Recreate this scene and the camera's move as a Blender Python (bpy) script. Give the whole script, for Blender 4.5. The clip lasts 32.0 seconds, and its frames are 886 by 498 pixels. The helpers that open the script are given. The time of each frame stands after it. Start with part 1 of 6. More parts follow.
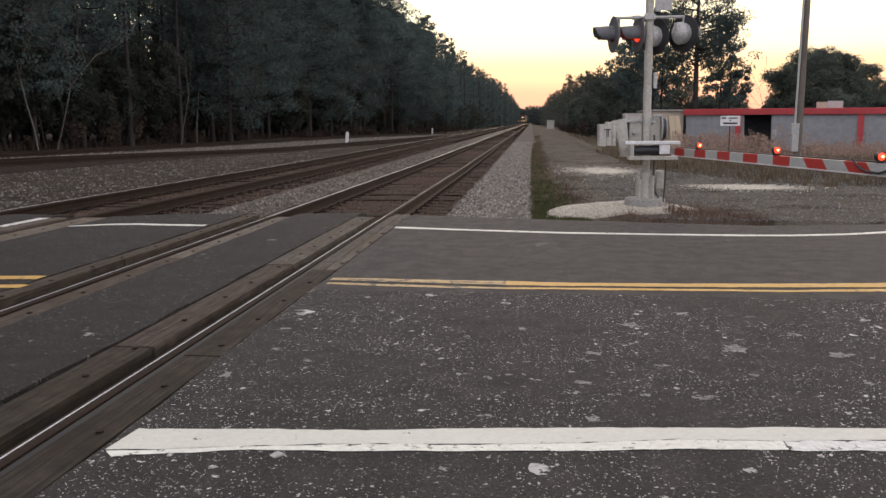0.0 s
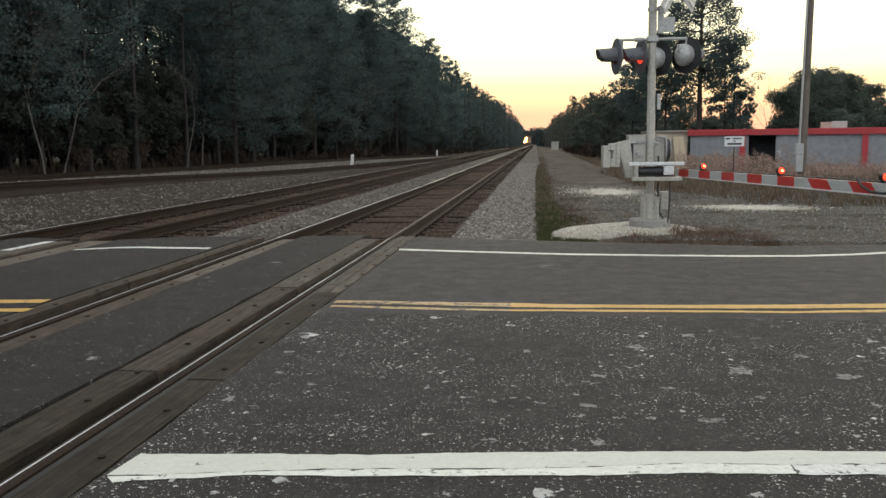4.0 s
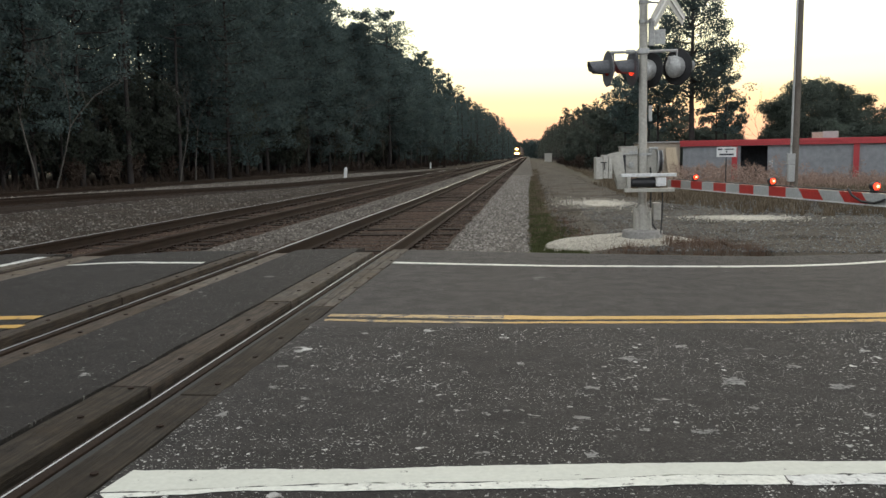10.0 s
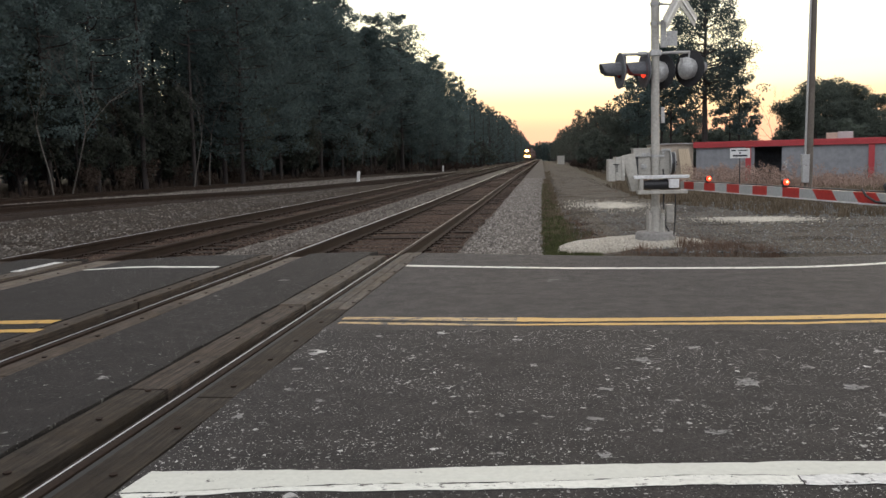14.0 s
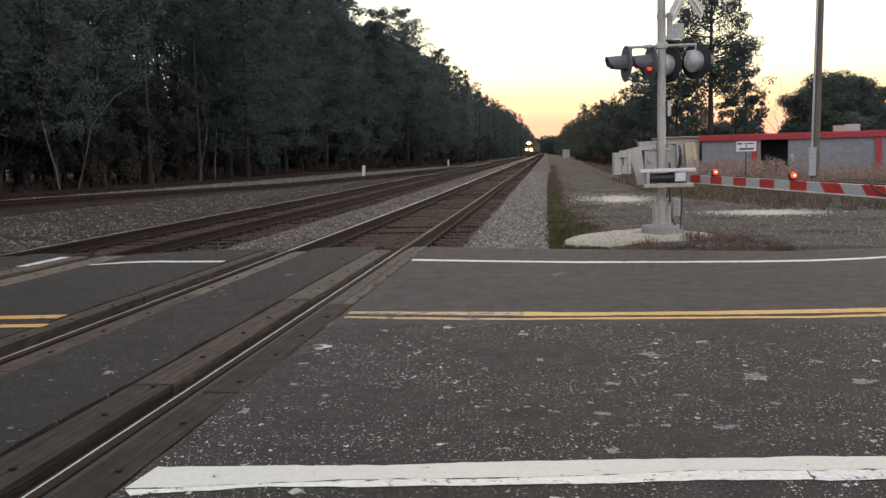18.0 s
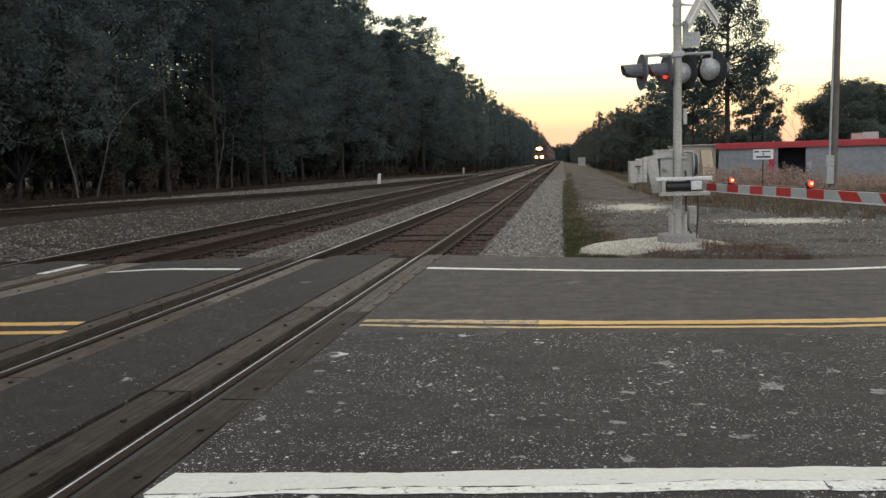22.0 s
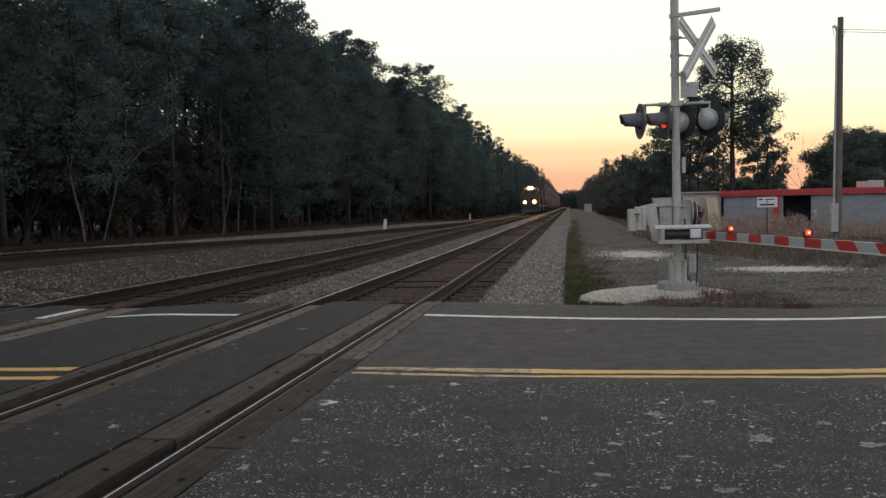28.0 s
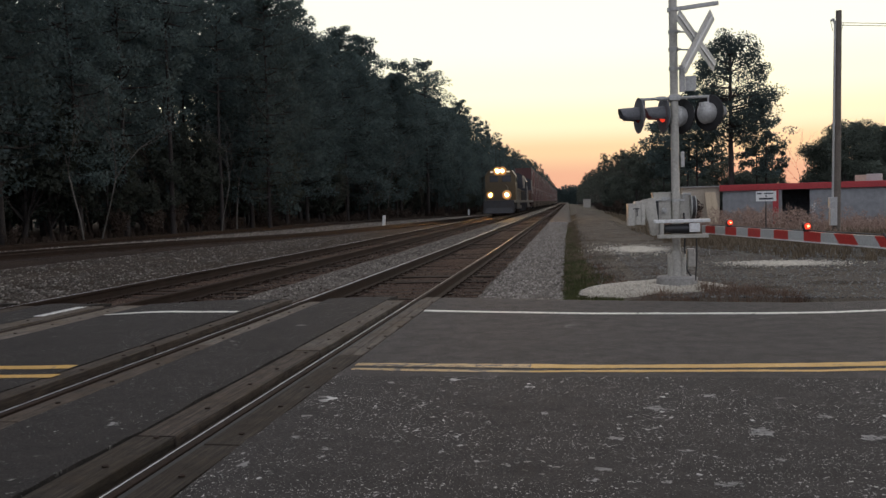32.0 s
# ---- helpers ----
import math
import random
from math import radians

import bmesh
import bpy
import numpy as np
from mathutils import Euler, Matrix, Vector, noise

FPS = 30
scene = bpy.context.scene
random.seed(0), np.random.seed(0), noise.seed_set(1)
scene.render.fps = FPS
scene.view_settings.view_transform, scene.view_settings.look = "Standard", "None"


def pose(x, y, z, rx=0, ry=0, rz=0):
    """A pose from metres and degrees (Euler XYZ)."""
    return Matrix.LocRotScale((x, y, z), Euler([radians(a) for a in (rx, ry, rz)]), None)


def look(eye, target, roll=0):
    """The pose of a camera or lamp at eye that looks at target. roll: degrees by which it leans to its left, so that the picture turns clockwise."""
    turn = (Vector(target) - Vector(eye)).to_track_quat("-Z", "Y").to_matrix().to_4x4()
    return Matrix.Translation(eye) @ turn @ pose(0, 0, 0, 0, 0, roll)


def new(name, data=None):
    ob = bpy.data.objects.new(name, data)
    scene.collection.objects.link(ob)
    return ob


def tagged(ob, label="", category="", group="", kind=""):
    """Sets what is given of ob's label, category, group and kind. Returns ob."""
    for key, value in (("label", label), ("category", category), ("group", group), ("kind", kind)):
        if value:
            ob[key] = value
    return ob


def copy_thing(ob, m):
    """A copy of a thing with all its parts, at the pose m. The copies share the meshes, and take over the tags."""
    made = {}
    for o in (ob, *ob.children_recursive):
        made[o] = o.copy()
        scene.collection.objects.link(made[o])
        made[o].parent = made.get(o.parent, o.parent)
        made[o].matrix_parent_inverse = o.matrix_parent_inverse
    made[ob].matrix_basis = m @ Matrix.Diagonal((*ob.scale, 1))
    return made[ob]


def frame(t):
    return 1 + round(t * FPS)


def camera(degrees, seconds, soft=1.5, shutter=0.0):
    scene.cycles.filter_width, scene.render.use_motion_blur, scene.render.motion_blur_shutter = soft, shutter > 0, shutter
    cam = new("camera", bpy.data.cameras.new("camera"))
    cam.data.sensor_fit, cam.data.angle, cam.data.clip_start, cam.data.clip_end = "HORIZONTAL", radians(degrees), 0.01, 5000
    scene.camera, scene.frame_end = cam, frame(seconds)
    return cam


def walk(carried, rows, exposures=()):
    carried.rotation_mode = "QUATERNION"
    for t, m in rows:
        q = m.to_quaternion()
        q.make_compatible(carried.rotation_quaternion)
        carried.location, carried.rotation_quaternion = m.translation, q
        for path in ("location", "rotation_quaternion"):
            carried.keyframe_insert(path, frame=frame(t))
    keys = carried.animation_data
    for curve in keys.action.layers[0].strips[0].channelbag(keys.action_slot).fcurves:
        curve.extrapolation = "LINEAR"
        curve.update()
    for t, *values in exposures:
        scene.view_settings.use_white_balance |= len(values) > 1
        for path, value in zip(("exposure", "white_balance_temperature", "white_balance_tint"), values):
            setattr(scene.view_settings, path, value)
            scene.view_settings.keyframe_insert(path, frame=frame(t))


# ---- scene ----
cam = camera(54.56, 32.0)
PATH = [  # seconds, x, y, z, pitch, roll, yaw
    (0, -0.000, 0.000, 1.187, -8.27, 0.12, 5.84),
    (0.5, -0.004, 0.009, 1.187, -8.40, -0.33, 5.79),
    (1, 0.003, 0.016, 1.186, -8.54, 0.05, 5.50),
    (1.5, -0.002, 0.014, 1.186, -7.90, 0.16, 5.45),
    (2, 0.001, 0.009, 1.193, -6.20, -0.05, 5.55),
    (2.5, 0.006, 0.007, 1.194, -6.04, 0.28, 5.95),
    (3, 0.006, 0.009, 1.192, -6.92, 0.27, 5.94),
    (3.5, 0.007, 0.011, 1.190, -6.93, 0.41, 6.17),
    (5.5, 0.008, 0.005, 1.195, -6.27, 0.34, 6.05),
    (6, 0.007, 0.003, 1.193, -6.24, 0.30, 6.09),
    (6.5, 0.007, 0.005, 1.194, -6.06, 0.42, 6.12),
    (7, 0.011, 0.005, 1.193, -6.00, 0.50, 6.11),
    (7.5, 0.011, 0.001, 1.195, -6.11, 0.58, 6.00),
    (8, 0.013, 0.003, 1.194, -6.15, 0.72, 6.02),
    (8.5, 0.013, -0.000, 1.195, -5.97, 0.80, 6.11),
    (9, 0.013, 0.001, 1.195, -5.80, 0.79, 6.08),
    (9.5, 0.014, 0.002, 1.196, -5.82, 0.76, 5.90),
    (10, 0.016, 0.004, 1.196, -6.02, 0.80, 5.72),
    (10.5, 0.014, 0.004, 1.195, -6.30, 0.82, 5.70),
    (11, 0.015, 0.005, 1.194, -6.32, 0.90, 5.80),
    (11.5, 0.014, -0.005, 1.195, -6.24, 0.88, 5.94),
    (12, 0.015, -0.007, 1.196, -6.18, 0.90, 5.97),
    (12.5, 0.018, -0.007, 1.195, -6.07, 1.05, 5.97),
    (13, 0.020, -0.016, 1.195, -6.12, 1.19, 6.03),
    (13.5, 0.018, -0.026, 1.197, -6.00, 1.15, 6.40),
    (14, 0.019, -0.027, 1.196, -5.79, 1.20, 6.55),
    (14.5, 0.019, -0.029, 1.197, -5.76, 1.19, 6.50),
    (16.5, 0.015, -0.009, 1.197, -5.87, 1.21, 6.83),
    (17, 0.014, -0.007, 1.196, -6.01, 1.19, 6.82),
    (17.5, 0.015, -0.004, 1.195, -6.08, 1.25, 6.79),
    (18, 0.013, -0.006, 1.195, -6.18, 1.34, 6.89),
    (18.5, 0.016, -0.008, 1.195, -6.15, 1.40, 6.93),
    (19, 0.014, -0.012, 1.195, -6.09, 1.37, 7.04),
    (19.5, 0.018, -0.016, 1.196, -6.02, 1.37, 7.19),
    (20, 0.018, -0.020, 1.199, -5.81, 1.38, 7.30),
    (20.5, 0.017, -0.028, 1.201, -5.75, 1.38, 7.37),
    (21, 0.016, -0.032, 1.200, -5.79, 1.28, 7.58),
    (21.5, 0.016, -0.025, 1.199, -5.66, 1.24, 7.94),
    (22, 0.014, -0.025, 1.200, -5.63, 1.35, 7.91),
    (22.5, 0.014, -0.014, 1.199, -5.78, 1.43, 7.85),
    (23, 0.012, -0.003, 1.199, -5.85, 1.39, 7.68),
    (23.5, 0.019, 0.012, 1.196, -5.76, 1.44, 7.60),
    (24, 0.097, 0.018, 1.201, -4.35, 0.19, 10.84),
    (24.5, 0.115, 0.007, 1.205, -3.96, 1.57, 11.90),
    (25, 0.111, -0.014, 1.212, -2.98, 0.82, 9.64),
    (25.5, 0.112, -0.010, 1.213, -2.85, 0.66, 8.48),
    (27.5, 0.116, -0.019, 1.213, -2.59, 1.08, 8.18),
    (28, 0.119, -0.022, 1.216, -2.59, 1.06, 8.38),
    (28.5, 0.121, -0.019, 1.212, -2.84, 1.15, 8.47),
    (29, 0.124, -0.022, 1.214, -3.08, 1.34, 8.32),
    (29.5, 0.121, -0.018, 1.214, -3.17, 1.43, 8.13),
    (30, 0.121, -0.014, 1.210, -3.16, 1.51, 8.05),
    (30.5, 0.119, -0.008, 1.213, -3.04, 1.40, 8.03),
    (31, 0.118, -0.010, 1.215, -2.98, 1.38, 8.13),
    (31.5, 0.118, -0.007, 1.209, -2.98, 1.41, 8.26),
    (32, 0.116, -0.008, 1.211, -2.86, 1.38, 8.30),
]
EXPOSURES = [(0, 0.28, 6650, 18), (2.2, 0.28, 6400, 5), (5, 0.28, 6500, 8), (8, 0.28, 6500, 12), (11, 0.28, 6500, 4), (14, 0.28, 6500, 12), (20, 0.27, 6500, 15), (22, 0.25, 6500, 8), (23.3, 0.23, 6480, 8), (24.3, 0.16, 6400, 6), (25.05, -0.31, 5980, 4), (28, -0.31, 6250, 10), (32, -0.36, 6250, 14)]
walk(cam, [(t, pose(x, y, z, 90 + p, r, w)) for t, x, y, z, p, r, w in PATH], EXPOSURES)

# ---- light: clear dusk sky, the sun just under the horizon down the line ----
SUN_AZ = 8.0      # degrees from +y towards +x
world = bpy.data.worlds.new("dusk")
scene.world = world
world.use_nodes = True
wn, wl = world.node_tree.nodes, world.node_tree.links
sky = wn.new("ShaderNodeTexSky")
sky.sky_type = "NISHITA"
sky.sun_disc = False
sky.sun_elevation = radians(3.0)
sky.sun_rotation = radians(SUN_AZ)
sky.air_density, sky.dust_density, sky.ozone_density = 1.0, 1.0, 2.0
# the afterglow: smooth falls of colour with height, warm towards the set sun, blue-grey away from it
way = wn.new("ShaderNodeTexCoord").outputs["Generated"]
split = wn.new("ShaderNodeSeparateXYZ")
wl.new(way, split.inputs[0])


def sky_fall(stops):
    r = wn.new("ShaderNodeValToRGB")
    r.color_ramp.interpolation = "EASE"
    while len(r.color_ramp.elements) < len(stops):
        r.color_ramp.elements.new(0.5)
    for k, (p, c) in zip(r.color_ramp.elements, stops):
        k.position, k.color = p, (*c, 1)
    wl.new(split.outputs["Z"], r.inputs[0])
    return r.outputs[0]


glow_side = sky_fall([(0.0, (1.04, 0.52, 0.38)), (0.03, (1.20, 0.64, 0.41)), (0.06, (1.40, 0.97, 0.53)), (0.09, (1.58, 1.37, 0.86)), (0.13, (1.70, 1.61, 1.10)), (0.18, (1.62, 1.59, 1.26)), (0.27, (1.42, 1.41, 1.25)), (0.5, (1.0, 1.01, 1.0)), (1.0, (0.80, 0.81, 0.84))])
far_side = sky_fall([(0.0, (0.86, 0.88, 1.02)), (0.12, (1.17, 1.19, 1.31)), (0.35, (1.25, 1.30, 1.41)), (1.0, (0.80, 0.81, 0.84))])
dot = wn.new("ShaderNodeVectorMath")
dot.operation = "DOT_PRODUCT"
dot.inputs[1].default_value = (math.sin(radians(SUN_AZ)), math.cos(radians(SUN_AZ)), 0)
wl.new(way, dot.inputs[0])
side = wn.new("ShaderNodeMapRange")
side.interpolation_type = "SMOOTHSTEP"
side.inputs[1].default_value, side.inputs[2].default_value = -0.6, 0.9
wl.new(dot.outputs["Value"], side.inputs[0])
dusk = wn.new("ShaderNodeMix")
dusk.data_type = "RGBA"
wl.new(side.outputs[0], dusk.inputs[0])
wl.new(far_side, dusk.inputs[6])
wl.new(glow_side, dusk.inputs[7])
air = wn.new("ShaderNodeBackground")
air.inputs[1].default_value = 0.05
wl.new(sky.outputs[0], air.inputs[0])
wl.new(dusk.outputs[2], wn["Background"].inputs[0])
wn["Background"].inputs[1].default_value = 1.0
both = wn.new("ShaderNodeMixShader")
both.inputs[0].default_value = 0.1
wl.new(wn["Background"].outputs[0], both.inputs[1])
wl.new(air.outputs[0], both.inputs[2])
wl.new(both.outputs[0], wn["World Output"].inputs[0])
sun = new("sun", bpy.data.lights.new("sun", "SUN"))
sun.data.energy, sun.data.angle, sun.data.color = 0.5, radians(40), (1.0, 0.75, 0.55)
sun.matrix_world = look((0, 0, 0), (-math.sin(radians(SUN_AZ)), -math.cos(radians(SUN_AZ)), -0.09))

# ---- materials ----
def nodes_of(name):
    m = bpy.data.materials.new(name)
    m.use_nodes = True
    nt = m.node_tree
    return m, nt.nodes, nt.links, nt.nodes["Principled BSDF"]


def noise_node(n, l, scale, detail=4.0, vec=None, rough=0.6):
    x = n.new("ShaderNodeTexNoise")
    x.inputs["Scale"].default_value, x.inputs["Detail"].default_value = scale, detail
    x.inputs["Roughness"].default_value = rough
    if vec:
        l.new(vec, x.inputs["Vector"])
    return x.outputs["Fac"]


def ramp(n, l, fac, stops):
    r = n.new("ShaderNodeValToRGB")
    e = r.color_ramp.elements
    while len(e) < len(stops):
        e.new(0.5)
    for k, (p, c) in zip(e, stops):
        k.position, k.color = p, (*c, 1) if len(c) == 3 else c
    l.new(fac, r.inputs[0])
    return r.outputs[0]


def mixc(n, l, fac, a, b, how="MIX"):
    x = n.new("ShaderNodeMix")
    x.data_type, x.blend_type = "RGBA", how
    for k, v in ((0, fac), (6, a), (7, b)):
        if isinstance(v, (int, float)):
            x.inputs[k].default_value = v
        elif isinstance(v, tuple):
            x.inputs[k].default_value = (*v, 1)
        else:
            l.new(v, x.inputs[k])
    return x.outputs[2]


def bump(n, l, bsdf, height, strength=0.3, dist=0.01):
    b = n.new("ShaderNodeBump")
    b.inputs["Strength"].default_value, b.inputs["Distance"].default_value = strength, dist
    l.new(height, b.inputs["Height"])
    l.new(b.outputs[0], bsdf.inputs["Normal"])


def coords(n, kind="Object"):
    return n.new("ShaderNodeTexCoord").outputs[kind]


def surface(name, dark, light, rough=0.7, big=0.5, small=30.0, relief=0.2, depth=0.01, metal=0.0, vary=0.0, wear=None, world_space=False, spread=1.0):
    """Two-scale mottled surface: dark to light by a broad and a fine noise, with fine relief; vary: spread from piece to piece."""
    m, n, l, b = nodes_of(name)
    v = n.new("ShaderNodeNewGeometry").outputs["Position"] if world_space else coords(n)
    f1, f2 = noise_node(n, l, big, 3, v), noise_node(n, l, small, 5, v)
    c = ramp(n, l, f1, [(0.3, dark), (0.7, light)])
    c2 = ramp(n, l, f2, [(0.3, tuple(x * (1 - 0.3 * spread) for x in dark)), (0.7, tuple(min(1, x * (1 + 0.25 * spread)) for x in light))])
    c = mixc(n, l, 0.5, c, c2)
    if wear:
        w = noise_node(n, l, wear[1], 6, v, 0.7)
        c = mixc(n, l, ramp(n, l, w, [(wear[2], (0, 0, 0)), (wear[2] + 0.06, (1, 1, 1))]), c, wear[0])
    if vary:
        i = n.new("ShaderNodeObjectInfo").outputs["Random"]
        k = n.new("ShaderNodeMapRange")
        k.inputs[3].default_value, k.inputs[4].default_value = 1 - vary, 1 + vary
        l.new(i, k.inputs[0])
        c = mixc(n, l, 1.0, c, k.outputs[0], "MULTIPLY")
    l.new(c, b.inputs["Base Color"])
    b.inputs["Roughness"].default_value, b.inputs["Metallic"].default_value = rough, metal
    if rough > 0.75:
        b.inputs["Specular IOR Level"].default_value = 0.15
    bump(n, l, b, f2, relief, depth)
    return m


def stones_mat(name, dark, mid, light, rough=0.9, at=0.5):
    """Gravel: every stone of the joined mesh takes its own shade."""
    m, n, l, b = nodes_of(name)
    i = n.new("ShaderNodeNewGeometry").outputs["Random Per Island"]
    c = ramp(n, l, i, [(0.0, dark), (at, mid), (1.0, light)])
    f = noise_node(n, l, 60, 3, coords(n))
    c = mixc(n, l, 0.35, c, ramp(n, l, f, [(0.3, dark), (0.7, light)]))
    l.new(c, b.inputs["Base Color"])
    b.inputs["Roughness"].default_value = rough
    b.inputs["Specular IOR Level"].default_value = 0.2
    return m


def glow(name, color, strength, base=None):
    m, n, l, b = nodes_of(name)
    b.inputs["Base Color"].default_value = (*(base or color), 1)
    b.inputs["Emission Color"].default_value = (*color, 1)
    b.inputs["Emission Strength"].default_value = strength
    return m


def asphalt_mat(name, dark, light, fleck, flecks):
    """Worn road: binder, pale aggregate flecks of two sizes, oily patches, grain."""
    m, n, l, b = nodes_of(name)
    v = coords(n)
    broad, fine = noise_node(n, l, 0.6, 4, v), noise_node(n, l, 75, 5, v, 0.75)
    c = ramp(n, l, broad, [(0.32, dark), (0.68, light)])
    c = mixc(n, l, 0.72, c, ramp(n, l, fine, [(0.36, tuple(x * 0.3 for x in dark)), (0.66, tuple(x * 1.9 for x in light))]))
    mid = noise_node(n, l, 5.0, 6, v, 0.7)
    c = mixc(n, l, 1.0, c, ramp(n, l, mid, [(0.30, (0.55,) * 3), (0.50, (1.0,) * 3), (0.70, (1.45,) * 3)]), "MULTIPLY")
    for scale, size, share in ((130.0, 0.52, flecks * 1.0), (62.0, 0.50, flecks * 0.65), (26.0, 0.42, flecks * 0.38), (9.5, 0.33, flecks * 0.42), (3.2, 0.25, flecks * 0.42)):
        vo = n.new("ShaderNodeTexVoronoi")
        vo.inputs["Scale"].default_value = scale
        wob = n.new("ShaderNodeTexNoise")
        wob.inputs["Scale"].default_value = scale * 1.7
        l.new(v, wob.inputs["Vector"])
        add = n.new("ShaderNodeMix")
        add.data_type, add.blend_type = "RGBA", "ADD"
        add.inputs[0].default_value = 1.2 / scale
        l.new(v, add.inputs[6])
        l.new(wob.outputs["Color"], add.inputs[7])
        l.new(add.outputs[2], vo.inputs["Vector"])
        sep = n.new("ShaderNodeSeparateColor")
        l.new(vo.outputs["Color"], sep.inputs[0])
        lim = n.new("ShaderNodeMapRange")       # only a share of the cells holds a pale stone
        lim.inputs[1].default_value, lim.inputs[2].default_value = 1 - share, 1.0
        lim.inputs[3].default_value, lim.inputs[4].default_value = 0.0, size
        l.new(sep.outputs[0], lim.inputs[0])
        less = n.new("ShaderNodeMath")
        less.operation = "LESS_THAN"
        l.new(vo.outputs["Distance"], less.inputs[0])
        l.new(lim.outputs[0], less.inputs[1])
        some = n.new("ShaderNodeMath")
        some.operation = "MULTIPLY"
        l.new(less.outputs[0], some.inputs[0])
        l.new(ramp(n, l, noise_node(n, l, scale * 0.45, 3, v), [(0.42, (0.0,) * 3), (0.52, (1.0,) * 3)]), some.inputs[1])
        thin = n.new("ShaderNodeMath")
        thin.operation = "MULTIPLY"
        l.new(some.outputs[0], thin.inputs[0])
        l.new(ramp(n, l, noise_node(n, l, 1.1, 3, v), [(0.40, (0.25,) * 3), (0.56, (1.0,) * 3)]), thin.inputs[1])
        c = mixc(n, l, thin.outputs[0], c, fleck)
    pits = noise_node(n, l, 48, 4, v, 0.7)
    c = mixc(n, l, 1.0, c, ramp(n, l, pits, [(0.34, (0.35,) * 3), (0.44, (1.0,) * 3), (0.60, (1.0,) * 3), (0.72, (1.5,) * 3)]), "MULTIPLY")
    l.new(c, b.inputs["Base Color"])
    b.inputs["Roughness"].default_value = 0.85
    b.inputs["Specular IOR Level"].default_value = 0.3
    bump(n, l, b, fine, 0.6, 0.009)
    return m


ASPHALT = asphalt_mat("worn_asphalt", (0.0170, 0.0150, 0.0139), (0.0325, 0.0288, 0.0267), (0.55, 0.54, 0.51), 0.25)
# left-hand slabs: the wood's shade on the road is put into this colour
ASPHALT_LEFT = asphalt_mat("shaded_left_asphalt", (0.0086, 0.0073, 0.0065), (0.0202, 0.0173, 0.0156), (0.24, 0.235, 0.22), 0.13)
ASPHALT_DARK = asphalt_mat("dark_asphalt", (0.030, 0.0270, 0.0252), (0.056, 0.0506, 0.0473), (0.11, 0.108, 0.10), 0.12)
WHITE_PAINT = surface("white_road_paint", (0.54, 0.54, 0.475), (0.60, 0.60, 0.53), 0.7, 3, 40, 0.3, 0.004, wear=((0.07, 0.066, 0.058), 14, 0.635), spread=0.3)
WHITE_WORN = surface("worn_white_road_paint", (0.5, 0.5, 0.48), (0.7, 0.7, 0.67), 0.6, 3, 40, 0.3, 0.004, wear=((0.06, 0.058, 0.055), 12, 0.54))
WHITE_CHIPPED = surface("chipped_white_road_paint", (0.56, 0.56, 0.50), (0.74, 0.74, 0.67), 0.6, 3, 40, 0.3, 0.004, wear=((0.075, 0.07, 0.063), 16, 0.57), spread=0.4)
YELLOW_PAINT = surface("yellow_road_paint", (0.45, 0.26, 0.05), (0.55, 0.33, 0.075), 0.6, 2, 40, 0.3, 0.004, wear=((0.07, 0.06, 0.05), 8, 0.60))
YELLOW_WORN = surface("worn_yellow_road_paint", (0.36, 0.24, 0.09), (0.46, 0.32, 0.14), 0.6, 2, 40, 0.3, 0.004, wear=((0.07, 0.06, 0.05), 9, 0.52))
def wood_mat(name, dark, light, grain=(60, 2.5, 60)):
    """Weathered plank: grain streaks along y, cracks, mud in the hollows, spread from piece to piece."""
    m, n, l, b = nodes_of(name)
    mp = n.new("ShaderNodeMapping")
    mp.inputs["Scale"].default_value = grain
    l.new(coords(n), mp.inputs[0])
    streak, broad = noise_node(n, l, 1.0, 5, mp.outputs[0], 0.7), noise_node(n, l, 2.2, 5, coords(n))
    c = ramp(n, l, streak, [(0.28, tuple(x * 0.35 for x in dark)), (0.46, dark), (0.60, tuple((x + y) / 2 for x, y in zip(dark, light))), (0.78, light)])
    mud = (dark[0] * 1.05, dark[1] * 0.95, dark[2] * 0.80)
    c = mixc(n, l, ramp(n, l, broad, [(0.40, (0.0,) * 3), (0.62, (0.75,) * 3)]), c, mud)
    stain = noise_node(n, l, 6.5, 6, coords(n), 0.75)
    c = mixc(n, l, 1.0, c, ramp(n, l, stain, [(0.30, (0.42, 0.40, 0.38)), (0.46, (1.0,) * 3), (0.66, (1.35, 1.30, 1.22))]), "MULTIPLY")
    i = n.new("ShaderNodeObjectInfo").outputs["Random"]
    k = n.new("ShaderNodeMapRange")
    k.inputs[3].default_value, k.inputs[4].default_value = 0.82, 1.22
    l.new(i, k.inputs[0])
    c = mixc(n, l, 1.0, c, k.outputs[0], "MULTIPLY")
    l.new(c, b.inputs["Base Color"])
    b.inputs["Roughness"].default_value = 0.85
    b.inputs["Specular IOR Level"].default_value = 0.25
    bump(n, l, b, streak, 1.0, 0.014)
    return m


TIMBER = wood_mat("weathered_crossing_timber", (0.0235, 0.0187, 0.0139), (0.066, 0.0535, 0.0410))
TIMBER_PALE = wood_mat("bleached_crossing_timber", (0.042, 0.0330, 0.0262), (0.112, 0.0900, 0.0725))
TIMBER_GREY = wood_mat("sun_bleached_timber", (0.086, 0.074, 0.063), (0.215, 0.190, 0.164))
TIE = surface("creosoted_tie", (0.012, 0.0085, 0.0065), (0.034, 0.023, 0.017), 0.9, 2, 25, 0.6, 0.01, vary=0.35)
RUST_HEAD = surface("rusty_rail_head", (0.015, 0.010, 0.0075), (0.032, 0.021, 0.016), 0.85, 2, 40, 0.2, 0.002)
